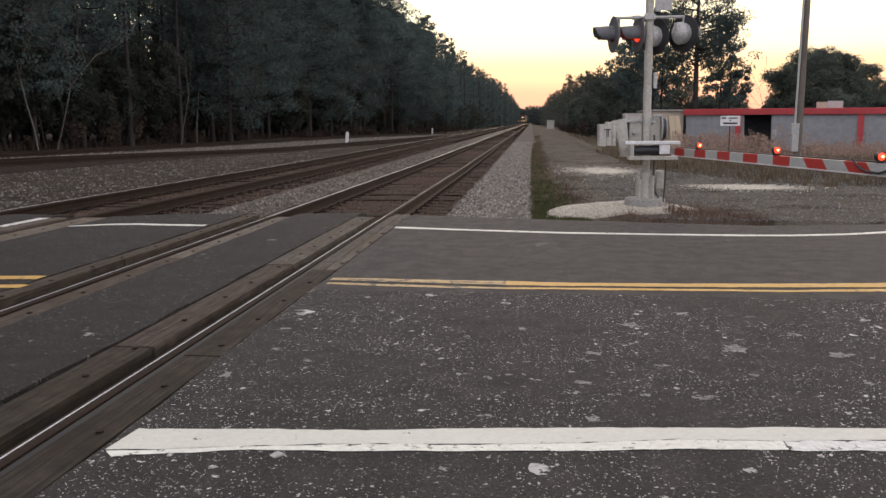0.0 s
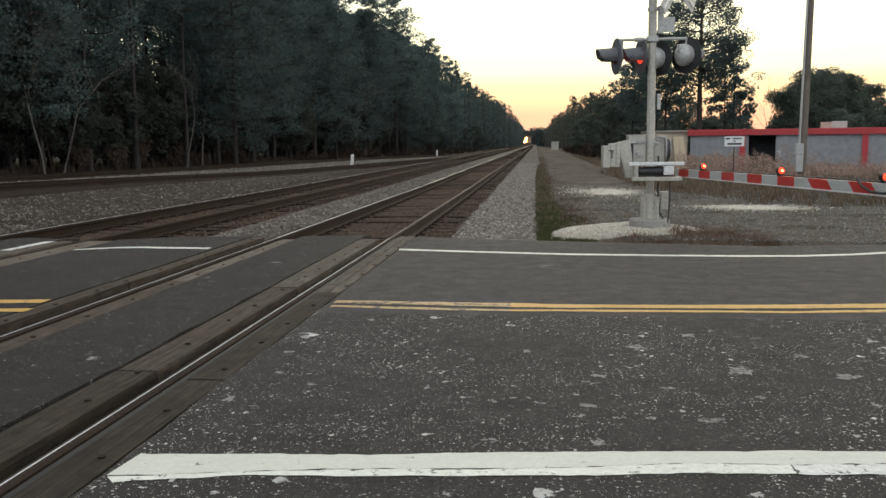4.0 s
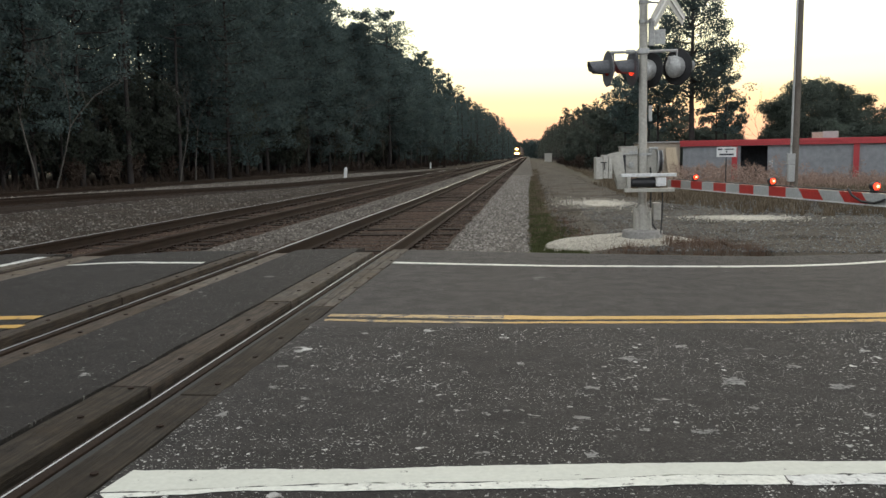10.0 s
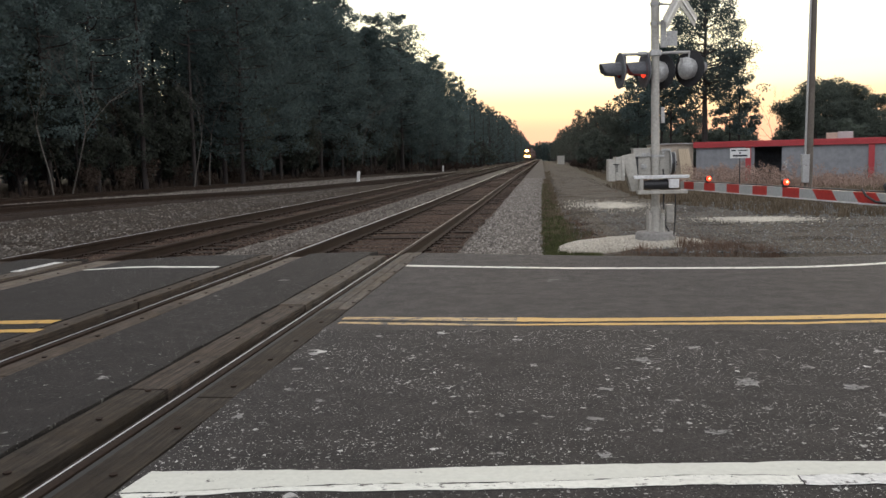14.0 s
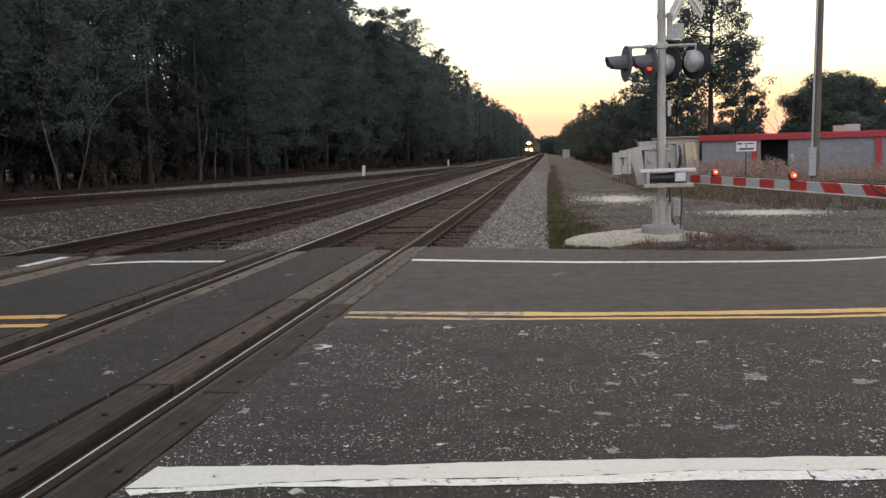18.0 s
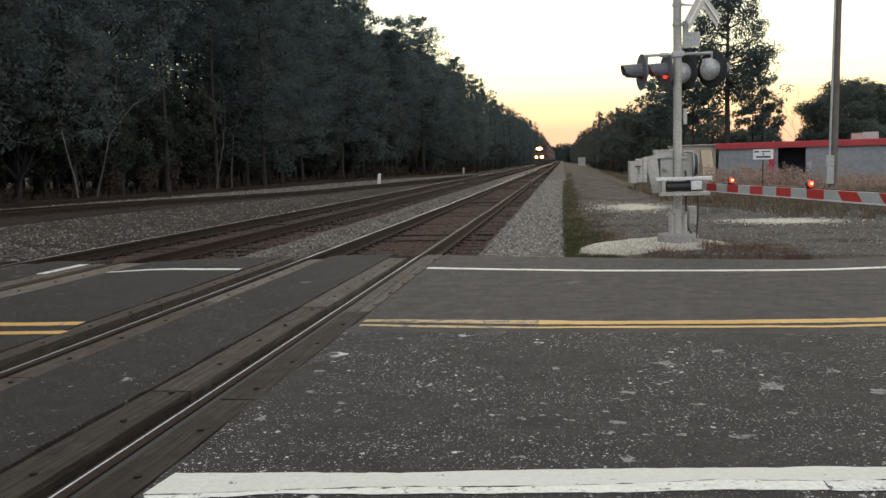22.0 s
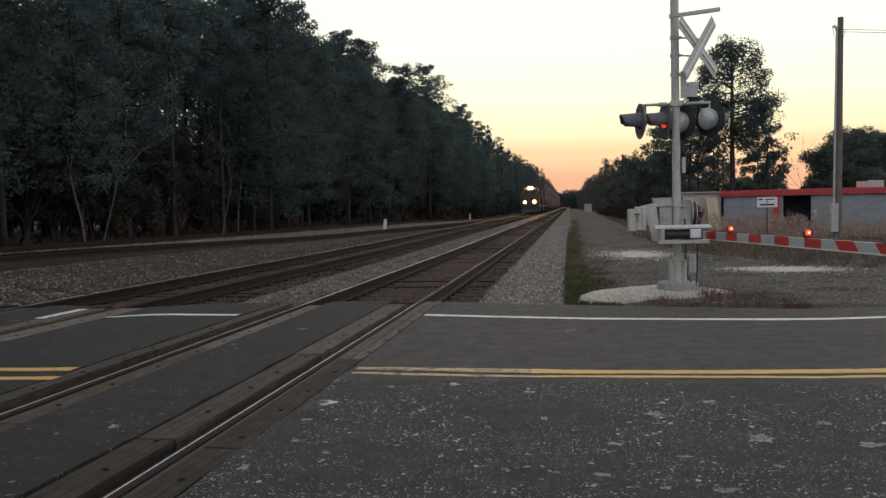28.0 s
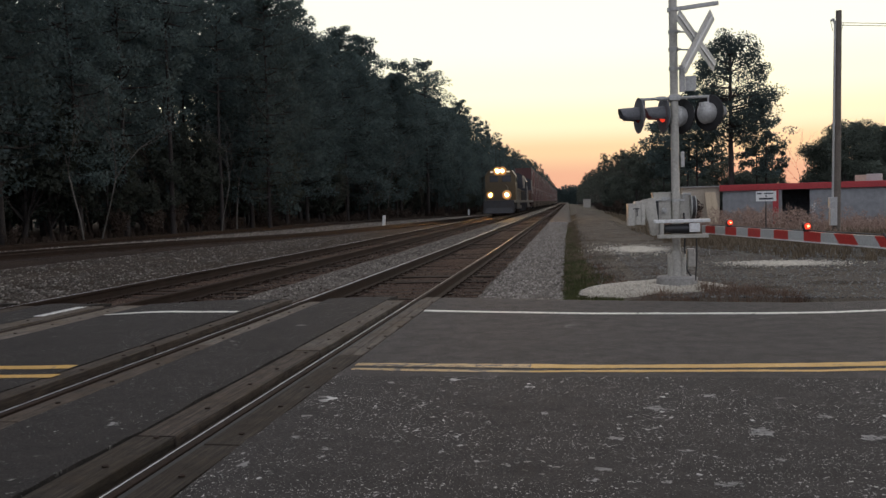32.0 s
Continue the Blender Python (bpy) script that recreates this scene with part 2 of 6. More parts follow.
RUST = surface("rusty_rail_side", (0.012, 0.0078, 0.006), (0.034, 0.0205, 0.0145), 0.8, 2, 50, 0.3, 0.003)
POLISH = surface("polished_rail_head", (0.50, 0.51, 0.53), (0.66, 0.67, 0.69), 0.28, 1, 30, 0.03, 0.001, metal=0.5)
DULL_HEAD = surface("dull_rail_head", (0.085, 0.066, 0.055), (0.15, 0.120, 0.10), 0.42, 1, 30, 0.03, 0.001, metal=0.3)
BALLAST = surface("ballast_bed", (0.066, 0.057, 0.049), (0.148, 0.131, 0.113), 0.95, 0.7, 18, 1.0, 0.04, world_space=True)
BALLAST_BROWN = surface("rust_stained_ballast", (0.030, 0.0165, 0.0110), (0.070, 0.042, 0.029), 0.95, 0.7, 18, 1.0, 0.04, world_space=True)
STONES = stones_mat("grey_ballast_stones", (0.050, 0.042, 0.035), (0.168, 0.150, 0.130), (0.42, 0.385, 0.34))
STONES_BROWN = stones_mat("brown_ballast_stones", (0.022, 0.0125, 0.0085), (0.058, 0.036, 0.026), (0.14, 0.105, 0.083))
STONES_DARK = stones_mat("dull_grey_stones", (0.018, 0.014, 0.011), (0.056, 0.047, 0.039), (0.30, 0.28, 0.25), at=0.68)
STONES_MID = stones_mat("soiled_ballast_stones", (0.034, 0.028, 0.022), (0.108, 0.093, 0.079), (0.33, 0.30, 0.265), at=0.70)
SOOTY = surface("soot_brown_ballast", (0.014, 0.0095, 0.0075), (0.034, 0.023, 0.0175), 0.95, 0.7, 18, 1.0, 0.04, world_space=True)
FLAT = surface("dull_gravel_flat", (0.018, 0.0125, 0.0090), (0.052, 0.039, 0.029), 0.95, 0.5, 14, 1.0, 0.04, world_space=True)
STONES_WHITE = stones_mat("white_limestone_lumps", (0.36, 0.33, 0.27), (0.54, 0.50, 0.42), (0.74, 0.69, 0.59))
STONES_BLUE = stones_mat("blue_grey_gravel", (0.047, 0.046, 0.044), (0.112, 0.110, 0.105), (0.30, 0.296, 0.283))
DIRT = surface("dry_grass_ground", (0.045, 0.038, 0.027), (0.105, 0.09, 0.065), 0.95, 0.25, 8, 0.8, 0.03, world_space=True)
LITTER = surface("forest_leaf_litter", (0.018, 0.013, 0.009), (0.05, 0.035, 0.022), 0.95, 0.3, 7, 1.0, 0.04, world_space=True)
GRAVEL = surface("grey_gravel_drive", (0.056, 0.047, 0.036), (0.132, 0.114, 0.091), 0.95, 0.8, 26, 1.0, 0.03, wear=((0.042, 0.033, 0.023), 0.7, 0.52), world_space=True)
CHALK = surface("white_crushed_limestone", (0.34, 0.31, 0.26), (0.58, 0.53, 0.45), 0.9, 1.2, 40, 0.9, 0.03, world_space=True)
GRASS = surface("green_grass_blades", (0.040, 0.044, 0.017), (0.095, 0.104, 0.042), 0.8, 1.0, 9, 0.2, 0.01)
WEED = surface("dead_weed_stems", (0.085, 0.055, 0.040), (0.19, 0.130, 0.095), 0.9, 1.0, 6, 0.2, 0.01)
PLUME = surface("pale_plume_blades", (0.20, 0.135, 0.105), (0.40, 0.29, 0.235), 0.9, 0.8, 6, 0.2, 0.01)
STRAW = surface("dry_straw_blades", (0.085, 0.066, 0.043), (0.19, 0.150, 0.104), 0.85, 1.0, 6, 0.2, 0.01)
BARK = surface("pine_bark", (0.026, 0.023, 0.022), (0.055, 0.048, 0.045), 0.95, 1.5, 14, 1.0, 0.03)
PALE_BARK = surface("pale_bark", (0.065, 0.060, 0.053), (0.16, 0.148, 0.133), 0.9, 1.5, 14, 0.6, 0.02)
def leaf_mat(name, dark, light, through_light):
    """Foliage: mottled, spread from tree to tree, and letting some light through."""
    m, n, l, b = nodes_of(name)
    f = noise_node(n, l, 0.7, 4, coords(n))
    i = n.new("ShaderNodeObjectInfo").outputs["Random"]
    k = n.new("ShaderNodeMapRange")
    k.inputs[3].default_value, k.inputs[4].default_value = 0.75, 1.25
    l.new(i, k.inputs[0])
    c = mixc(n, l, 1.0, ramp(n, l, f, [(0.3, dark), (0.7, light)]), k.outputs[0], "MULTIPLY")
    l.new(c, b.inputs["Base Color"])
    b.inputs["Roughness"].default_value = 0.85
    b.inputs["Specular IOR Level"].default_value = 0.1
    t = n.new("ShaderNodeBsdfTranslucent")
    l.new(c, t.inputs["Color"])
    x = n.new("ShaderNodeMixShader")
    x.inputs[0].default_value = through_light
    l.new(b.outputs[0], x.inputs[1])
    l.new(t.outputs[0], x.inputs[2])
    l.new(x.outputs[0], n["Material Output"].inputs[0])
    return m


# the blue in the needle colour stands for haze over the wood
NEEDLES = leaf_mat("pine_needles", (0.055, 0.080, 0.080), (0.122, 0.160, 0.154), 0.46)
LEAVES = leaf_mat("dark_evergreen_leaves", (0.070, 0.086, 0.074), (0.140, 0.164, 0.136), 0.50)
# darker copy of LEAVES: shade in the woods is put into the colour
SHADE_LEAVES = leaf_mat("shaded_leaves", (0.034, 0.040, 0.034), (0.078, 0.088, 0.072), 0.40)
TWIGS = surface("bare_brown_twigs", (0.030, 0.022, 0.017), (0.070, 0.051, 0.040), 0.9, 0.8, 5, 0.2, 0.01, vary=0.3)
GALV = surface("galvanised_steel", (0.34, 0.34, 0.325), (0.48, 0.48, 0.46), 0.5, 2, 30, 0.15, 0.002, metal=0.35)
DARK_GREY = surface("dark_grey_hood_paint", (0.085, 0.088, 0.096), (0.145, 0.148, 0.157), 0.5, 2, 30, 0.1, 0.002)
SILVER = surface("silver_painted_steel", (0.36, 0.345, 0.30), (0.475, 0.455, 0.40), 0.5, 1.5, 30, 0.1, 0.002, wear=((0.25, 0.21, 0.17), 5, 0.68))
BLACK = surface("black_painted_metal", (0.012, 0.012, 0.013), (0.03, 0.03, 0.032), 0.5, 2, 30, 0.1, 0.002)
# near-black colour that paints the shade in the rail grooves
DARK = surface("groove_shade", (0.006, 0.006, 0.007), (0.014, 0.014, 0.015), 0.8, 2, 30, 0.1, 0.002)
BAY_DARK = surface("dim_bay_interior", (0.055, 0.060, 0.068), (0.095, 0.102, 0.113), 0.8, 0.6, 8, 0.1, 0.004)
WHITE_METAL = surface("white_painted_metal", (0.62, 0.62, 0.60), (0.76, 0.76, 0.74), 0.5, 2, 30, 0.1, 0.002, wear=((0.35, 0.30, 0.25), 6, 0.68))
RED_SHEET = surface("red_reflective_sheet", (0.38, 0.03, 0.025), (0.52, 0.05, 0.04), 0.45, 3, 40, 0.05, 0.001)
WHITE_SHEET = surface("white_reflective_sheet", (0.36, 0.375, 0.36), (0.48, 0.495, 0.48), 0.45, 3, 40, 0.05, 0.001)
RED_TRIM = surface("red_painted_metal", (0.34, 0.03, 0.035), (0.48, 0.05, 0.055), 0.5, 0.6, 12, 0.1, 0.004)
GREY_WALL = surface("grey_painted_block", (0.215, 0.223, 0.233), (0.27, 0.279, 0.289), 0.75, 0.5, 2.5, 0.1, 0.004)
TAN_WALL = surface("tan_sheet_wall", (0.38, 0.32, 0.25), (0.50, 0.43, 0.34), 0.7, 0.7, 10, 0.3, 0.01)
PLY = surface("pale_plywood", (0.45, 0.36, 0.25), (0.58, 0.48, 0.35), 0.8, 1, 14, 0.3, 0.005)
POLE_WOOD = surface("weathered_pole_wood", (0.10, 0.085, 0.07), (0.19, 0.165, 0.14), 0.9, 1.5, 25, 0.6, 0.01)
CONCRETE = surface("weathered_concrete", (0.22, 0.21, 0.19), (0.34, 0.33, 0.31), 0.9, 2, 25, 0.5, 0.01)
RED_LAMP = glow("lit_red_lamp", (1.0, 0.06, 0.02), 1.5)
BULB = glow("lit_bulb", (1.0, 0.55, 0.22), 4.0)
FLASH_LAMP = glow("lit_flasher_lens", (0.9, 0.05, 0.02), 1.3)
RED_LENS = surface("unlit_red_lens", (0.16, 0.012, 0.01), (0.24, 0.02, 0.016), 0.15, 3, 30, 0.05, 0.001)
HEADLIGHT = glow("headlight_lens", (1.0, 0.46, 0.09), 4500.0)
# Headlight glare is put into these two glowing disc materials
GLARE_BOWL = glow("headlight_glare_bowl", (1.0, 0.80, 0.42), 1.3, (0.02, 0.015, 0.01))
GLARE_HALO = glow("headlight_glare_halo", (1.0, 0.45, 0.12), 0.75, (0.02, 0.015, 0.01))
LOCO_BLUE = surface("dark_blue_loco_paint", (0.012, 0.014, 0.019), (0.026, 0.029, 0.036), 0.45, 0.5, 12, 0.1, 0.002)
LOCO_YELLOW = surface("soiled_yellow_loco_paint", (0.045, 0.031, 0.013), (0.090, 0.060, 0.022), 0.5, 0.5, 12, 0.1, 0.002)
CAR_RED = surface("dull_red_container_paint", (0.075, 0.028, 0.026), (0.12, 0.046, 0.04), 0.6, 0.3, 8, 0.1, 0.002, vary=0.3)
CAR_GREY = surface("grey_container_paint", (0.20, 0.20, 0.20), (0.32, 0.32, 0.31), 0.6, 0.3, 8, 0.1, 0.002, vary=0.3)
NUMBER_GLOW = glow("lit_number_board", (1.0, 0.80, 0.55), 0.5)
RUBBER = surface("black_rubber_filler", (0.008, 0.008, 0.008), (0.018, 0.017, 0.016), 0.7, 3, 30, 0.3, 0.004)
GLASS_DARK = surface("dark_window_glass", (0.01, 0.011, 0.012), (0.02, 0.022, 0.024), 0.08, 2, 20, 0.02, 0.001)

# ---- building blocks ----
def mesh_of(name, verts, faces, material, smooth=False):
    me = bpy.data.meshes.new(name)
    me.from_pydata(verts, [], faces)
    if isinstance(material, (list, tuple)):
        for m in material:
            me.materials.append(m)
    elif material:
        me.materials.append(material)
    if smooth:
        me.polygons.foreach_set("use_smooth", [True] * len(me.polygons))
    me.update()
    return me


def part(name, bm, material, parent=None, label="", at=None, smooth=False):
    me = bpy.data.meshes.new(name)
    bmesh.ops.recalc_face_normals(bm, faces=bm.faces)
    bm.to_mesh(me)
    bm.free()
    for m in (material if isinstance(material, (list, tuple)) else [material]):
        me.materials.append(m)
    if smooth:
        me.polygons.foreach_set("use_smooth", [True] * len(me.polygons))
    ob = new(name, me)
    ob.parent = parent
    if at is not None:
        ob.matrix_basis = at
    return tagged(ob, label)


def thing(name, at, label, category, group="", kind=""):
    e = new(name)
    e.empty_display_size = 0.2
    e.matrix_basis = at
    return tagged(e, label, category, group, kind)


def box(bm, c, size, m=None, bevel=0.0, mat=0):
    r = bmesh.ops.create_cube(bm, size=1.0)
    vs = r["verts"]
    t = Matrix.Translation(c) @ Matrix.Diagonal((*size, 1))
    bmesh.ops.transform(bm, matrix=(m @ t) if m else t, verts=vs)
    fs = {f for v in vs for f in v.link_faces}
    if bevel:
        es = list({e for v in vs for e in v.link_edges})
        out = bmesh.ops.bevel(bm, geom=es, offset=bevel, segments=2, affect="EDGES", profile=0.6)
        fs = set(out["faces"]) | {f for f in fs if f.is_valid}
    for f in fs:
        f.material_index = mat
    return bm


def tube(bm, p0, p1, r0, r1=None, seg=12, caps=True, mat=0):
    p0, p1 = Vector(p0), Vector(p1)
    d = p1 - p0
    r = bmesh.ops.create_cone(bm, cap_ends=caps, segments=seg, radius1=r0, radius2=r0 if r1 is None else r1, depth=d.length)
    m = Matrix.Translation((p0 + p1) / 2) @ d.to_track_quat("Z", "Y").to_matrix().to_4x4()
    bmesh.ops.transform(bm, matrix=m, verts=r["verts"])
    for f in {f for v in r["verts"] for f in v.link_faces}:
        f.material_index = mat
    return bm


def sweep(bm, pts, radius, seg=8, mat=0):
    for a, b in zip(pts, pts[1:]):
        tube(bm, a, b, radius, seg=seg, mat=mat)
    return bm


def prism(bm, outline, depth, m=None, mat=0):
    """An outline in x, z pushed depth along y, about y = 0."""
    a = [bm.verts.new((x, -depth / 2, z)) for x, z in outline]
    b = [bm.verts.new((x, depth / 2, z)) for x, z in outline]
    fs = [bm.faces.new(a), bm.faces.new(b[::-1])]
    k = len(a)
    for i in range(k):
        fs.append(bm.faces.new((a[i], b[i], b[(i + 1) % k], a[(i + 1) % k])))
    for f in fs:
        f.material_index = mat
    if m:
        bmesh.ops.transform(bm, matrix=m, verts=a + b)
    return bm


def rng(seed):
    return np.random.default_rng(seed)


def lumps(name, places, sizes, material, seed, parent=None, label="", category="gravel", squash=0.7):
    """Many small stones as one joined mesh: squashed, jittered octahedra."""
    g = rng(seed)
    base = np.array([(1, 0, 0), (-1, 0, 0), (0, 1, 0), (0, -1, 0), (0, 0, 1), (0, 0, -1)], float)
    tris = np.array([(0, 2, 4), (2, 1, 4), (1, 3, 4), (3, 0, 4), (2, 0, 5), (1, 2, 5), (3, 1, 5), (0, 3, 5)])
    k = len(places)
    v = base[None] * g.uniform(0.65, 1.25, (k, 6, 1)) + g.uniform(-0.25, 0.25, (k, 6, 3))
    v *= np.asarray(sizes)[:, None, None]
    v[:, :, 2] *= squash
    a = g.uniform(0, 6.283, k)
    c, s = np.cos(a)[:, None], np.sin(a)[:, None]
    x = v[:, :, 0] * c - v[:, :, 1] * s
    y = v[:, :, 0] * s + v[:, :, 1] * c
    v = np.stack([x, y, v[:, :, 2]], -1) + np.asarray(places)[:, None, :]
    f = (tris[None] + 6 * np.arange(k)[:, None, None]).reshape(-1, 3)
    ob = new(name, mesh_of(name, v.reshape(-1, 3).tolist(), f.tolist(), material))
    ob.parent = parent
    return tagged(ob, label, category, kind="stuff")


def blades(name, roots, heights, material, seed, label, category="grass", lean=0.5, width=0.006, per=1):
    """Tufts of thin bent blades as one joined mesh."""
    g = rng(seed)
    roots = np.repeat(np.asarray(roots, float), per, 0)
    h = np.repeat(np.asarray(heights, float), per) * g.uniform(0.5, 1.15, len(roots))
    k = len(roots)
    roots[:, :2] += g.normal(0, 0.03, (k, 2)) if per > 1 else 0
    a, ln = g.uniform(0, 6.283, k), g.uniform(0.05, lean, k) * h
    d = np.stack([np.cos(a), np.sin(a), 0 * a], -1)
    b = g.uniform(0, 6.283, k)
    w = np.stack([np.cos(b), np.sin(b), 0 * b], -1) * (width * g.uniform(0.6, 1.4, k))[:, None]
    z = np.array([0, 0, 1.0])
    mid = roots + d * (ln * 0.35)[:, None] + z * (h * 0.6)[:, None]
    top = roots + d * ln[:, None] + z * h[:, None]
    v = np.stack([roots - w, roots + w, mid + w * 0.8, mid - w * 0.8, top], 1)
    o = 5 * np.arange(k)[:, None]
    f4 = (np.array([0, 1, 2, 3])[None] + o).tolist()
    f3 = (np.array([3, 2, 4])[None] + o).tolist()
    ob = new(name, mesh_of(name, v.reshape(-1, 3).tolist(), f4 + f3, material))
    return tagged(ob, label, category, kind="stuff")


# ---- ground ----
def smooth(a, b, x):
    t = min(1.0, max(0.0, (x - a) / (b - a)))
    return t * t * (3 - 2 * t)


def ground_z(x, y):
    """Height of the open ground: level by the line, falling a little towards the building lot, low in the wood."""
    z = -0.10
    z -= 0.65 * smooth(13, 70, y) * smooth(3.0, 10.0, x)
    z -= 0.25 * smooth(-8.9, -10.5, x)
    z += 0.25 * smooth(-19, -24, x)
    if y > 11 or y < -4:
        z += 0.035 * noise.noise((x * 0.35, y * 0.35, 0.0)) + 0.005 * noise.noise((x * 1.3, y * 1.3, 5.0))
    if y > 11.2:
        z -= 0.05 * smooth(0.75, 0.05, x) * smooth(-0.5, 0.0, x)
    if -4 < y < 11.2:
        z = min(z, -0.22)
    if -9.0 < x < 0.02:
        z = min(z, -0.45)
    if -23.5 < x < -8.9:
        z = min(z, -0.72)
    return z


def spaced(*runs):
    out = []
    for a, b, n in runs:
        out += list(np.linspace(a, b, n, endpoint=False))
    return out + [runs[-1][1]]


def sheet(name, xs, ys, height, material_of, materials, **tags):
    verts = [(x, y, height(x, y)) for y in ys for x in xs]
    k = len(xs)
    faces = [(j * k + i, j * k + i + 1, (j + 1) * k + i + 1, (j + 1) * k + i) for j in range(len(ys) - 1) for i in range(k - 1)]
    me = mesh_of(name, verts, faces, materials, smooth=True)
    mids = [((xs[i] + xs[i + 1]) / 2, (ys[j] + ys[j + 1]) / 2) for j in range(len(ys) - 1) for i in range(k - 1)]
    me.polygons.foreach_set("material_index", [material_of(x, y) for x, y in mids])
    return tagged(new(name, me), **tags)


sheet("ground", spaced((-2600, -200, 6), (-200, -50, 12), (-50, -24, 14), (-24, 14, 76), (14, 60, 24), (60, 200, 10), (200, 2600, 6)),
      spaced((-2600, -100, 5), (-100, -4, 10), (-4, 40, 74), (40, 120, 40), (120, 400, 28), (400, 4500, 10)),
      ground_z, lambda x, y: 1 if x < -21.5 or (x > 7 and y > 96) or (x < -8.5 and y > 11) else 0, [DIRT, LITTER],
      label="dry grass and dirt ground, leaf litter under trees", category="ground", kind="structure")


def strip(name, line, material, lift, tags, ragged=0.12, seed=3, height=ground_z, cols=6):
    """A ragged-edged band of surface: line holds (y, left x, right x)."""
    g = rng(seed)
    ys = []
    for (a, *_), (b, *_) in zip(line, line[1:]):
        ys += list(np.linspace(a, b, max(3, int(abs(b - a) / (0.25 if a < 45 else 2.0))), endpoint=False))
    L = np.interp(ys, [q[0] for q in line], [q[1] for q in line])
    R = np.interp(ys, [q[0] for q in line], [q[2] for q in line])
    verts, faces = [], []
    for j, y in enumerate(ys):
        w = max(0.05, R[j] - L[j])
        l = L[j] + ragged * w * noise.noise((y * 0.9, seed, 0)) + g.normal(0, 0.02)
        r = R[j] + ragged * w * noise.noise((y * 0.9, seed, 9)) + g.normal(0, 0.02)
        for i in range(cols):
            x = l + (r - l) * i / (cols - 1)
            verts.append((x, y, height(x, y) + lift * (1 if 0 < i < cols - 1 else -0.3)))
    faces = [(j * cols + i, j * cols + i + 1, (j + 1) * cols + i + 1, (j + 1) * cols + i) for j in range(len(ys) - 1) for i in range(cols - 1)]
    return tagged(new(name, mesh_of(name, verts, faces, material, smooth=True)), **tags)


strip("gravel_drive", [(10.4, 0.6, 9.5), (13, 0.5, 9.0), (17, 0.45, 7.5), (20, 0.4, 4.6), (26, 0.4, 3.4), (45, 0.5, 2.7), (110, 0.8, 3.9), (270, 1.5, 5.5)],
      GRAVEL, 0.06, dict(label="grey gravel service drive beside the line", category="gravel", kind="structure"), 0.06, 5, cols=14)
strip("limestone_patch", [(21.0, 1.5, 1.9), (21.8, 1.3, 2.4), (23, 1.3, 2.3), (24.6, 1.6, 2.3)], CHALK, 0.085,
      dict(label="white crushed limestone patch on the drive", category="gravel", kind="structure"), 0.25, 11, cols=10)
strip("limestone_patch", [(16.3, 4.0, 4.4), (16.6, 3.7, 4.7), (17.2, 3.6, 4.6), (17.6, 3.8, 4.2)], CHALK, 0.085,
      dict(label="white crushed limestone patch by the weeds", category="gravel", kind="structure"), 0.25, 17, cols=10)

# ---- road over the tracks ----
RAIL = 1.505                      # between rail centres
T1R, T2R = -1.886, -5.85          # right-hand rails of the two main tracks
T1, T2 = T1R - RAIL / 2, T2R - RAIL / 2


def slab(name, x0, x1, y0, y1, material, parent, edge=None, chip=(0.0, 0.0)):
    """A piece of road surface 0.2 m thick; its far edge may crumble and its sides along the planks are chipped."""
    ys = np.arange(y0, y1 - 0.45, 0.09)
    n = max(2, int((x1 - x0) / 0.25) if x1 - x0 < 12 else 48)
    lip = 0.004 / (x1 - x0)
    us = [0.0, lip] + list(np.linspace(0.03, 0.97, n)) + [1 - lip, 1.0]
    k, verts = len(us), []
    rows_ = [(y, 0.0) for y in ys] + [(None, 0.0), (None, 0.0 if edge is None else -0.035), (None, -0.2)]
    for j, (y, z) in enumerate(rows_):
        for i, u in enumerate(us):
            yy = y if y is not None else y1 + (0.0 if edge is None else edge(x0 + u * (x1 - x0))) - (0.4 if j == len(ys) else -0.001 if j == len(ys) + 2 else 0.0)
            c = lambda s: 0.024 * noise.noise((yy * 2.3, s, x0)) + 0.014 * noise.noise((yy * 9.0, s, x0)) + 0.008
            a, b = x0 + chip[0] * c(1.5), x1 - chip[1] * c(4.5)
            verts.append((a + u * (b - a), yy, -0.2 if i in (0, k - 1) else z))
    faces = [(j * k + i, j * k + i + 1, (j + 1) * k + i + 1, (j + 1) * k + i) for j in range(len(rows_) - 1) for i in range(k - 1)]
    ob = new(name, mesh_of(name, verts, faces, material))
    ob.parent = parent
    return ob


def crumble(x):
    edge_y = float(np.interp(x, (-60, -9, -7, -5.4, -4.8, -2.2, -1.5, -0.6, 0.4, 1.1, 2.1, 2.7, 3.5, 9, 60), (11.3, 11.3, 11.2, 11.1, 11.4, 11.75, 11.5, 11.34, 11.06, 10.93, 10.66, 10.6, 10.76, 11.9, 24)))
    return edge_y - 10.75 + 0.07 * noise.noise((x * 0.8, 2.0, 0)) + 0.08 * noise.noise((x * 3.1, 7.0, 0)) + 0.03 * noise.noise((x * 11.0, 1.0, 0))


road = thing("road", pose(0, 0, 0), "worn two-lane asphalt road over the tracks", "road", kind="structure")
CUTS = [(-60.0, T2R - RAIL - 0.36), (T2R - RAIL + 0.37, T2R - 0.37), (T2R + 0.41, T1R - RAIL - 0.40), (T1R - RAIL + 0.285, T1R - 0.375), (T1R + 0.300, 60.0)]
for i, (a, b) in enumerate(CUTS):
    slab("asphalt", a, b, -4.0, 6.0 if i == 4 else 10.75, ASPHALT if i == 4 else ASPHALT_LEFT, road, None if i == 4 else crumble, (0.0 if i == 0 else 0.7, 0.0 if i == 4 else 0.8))
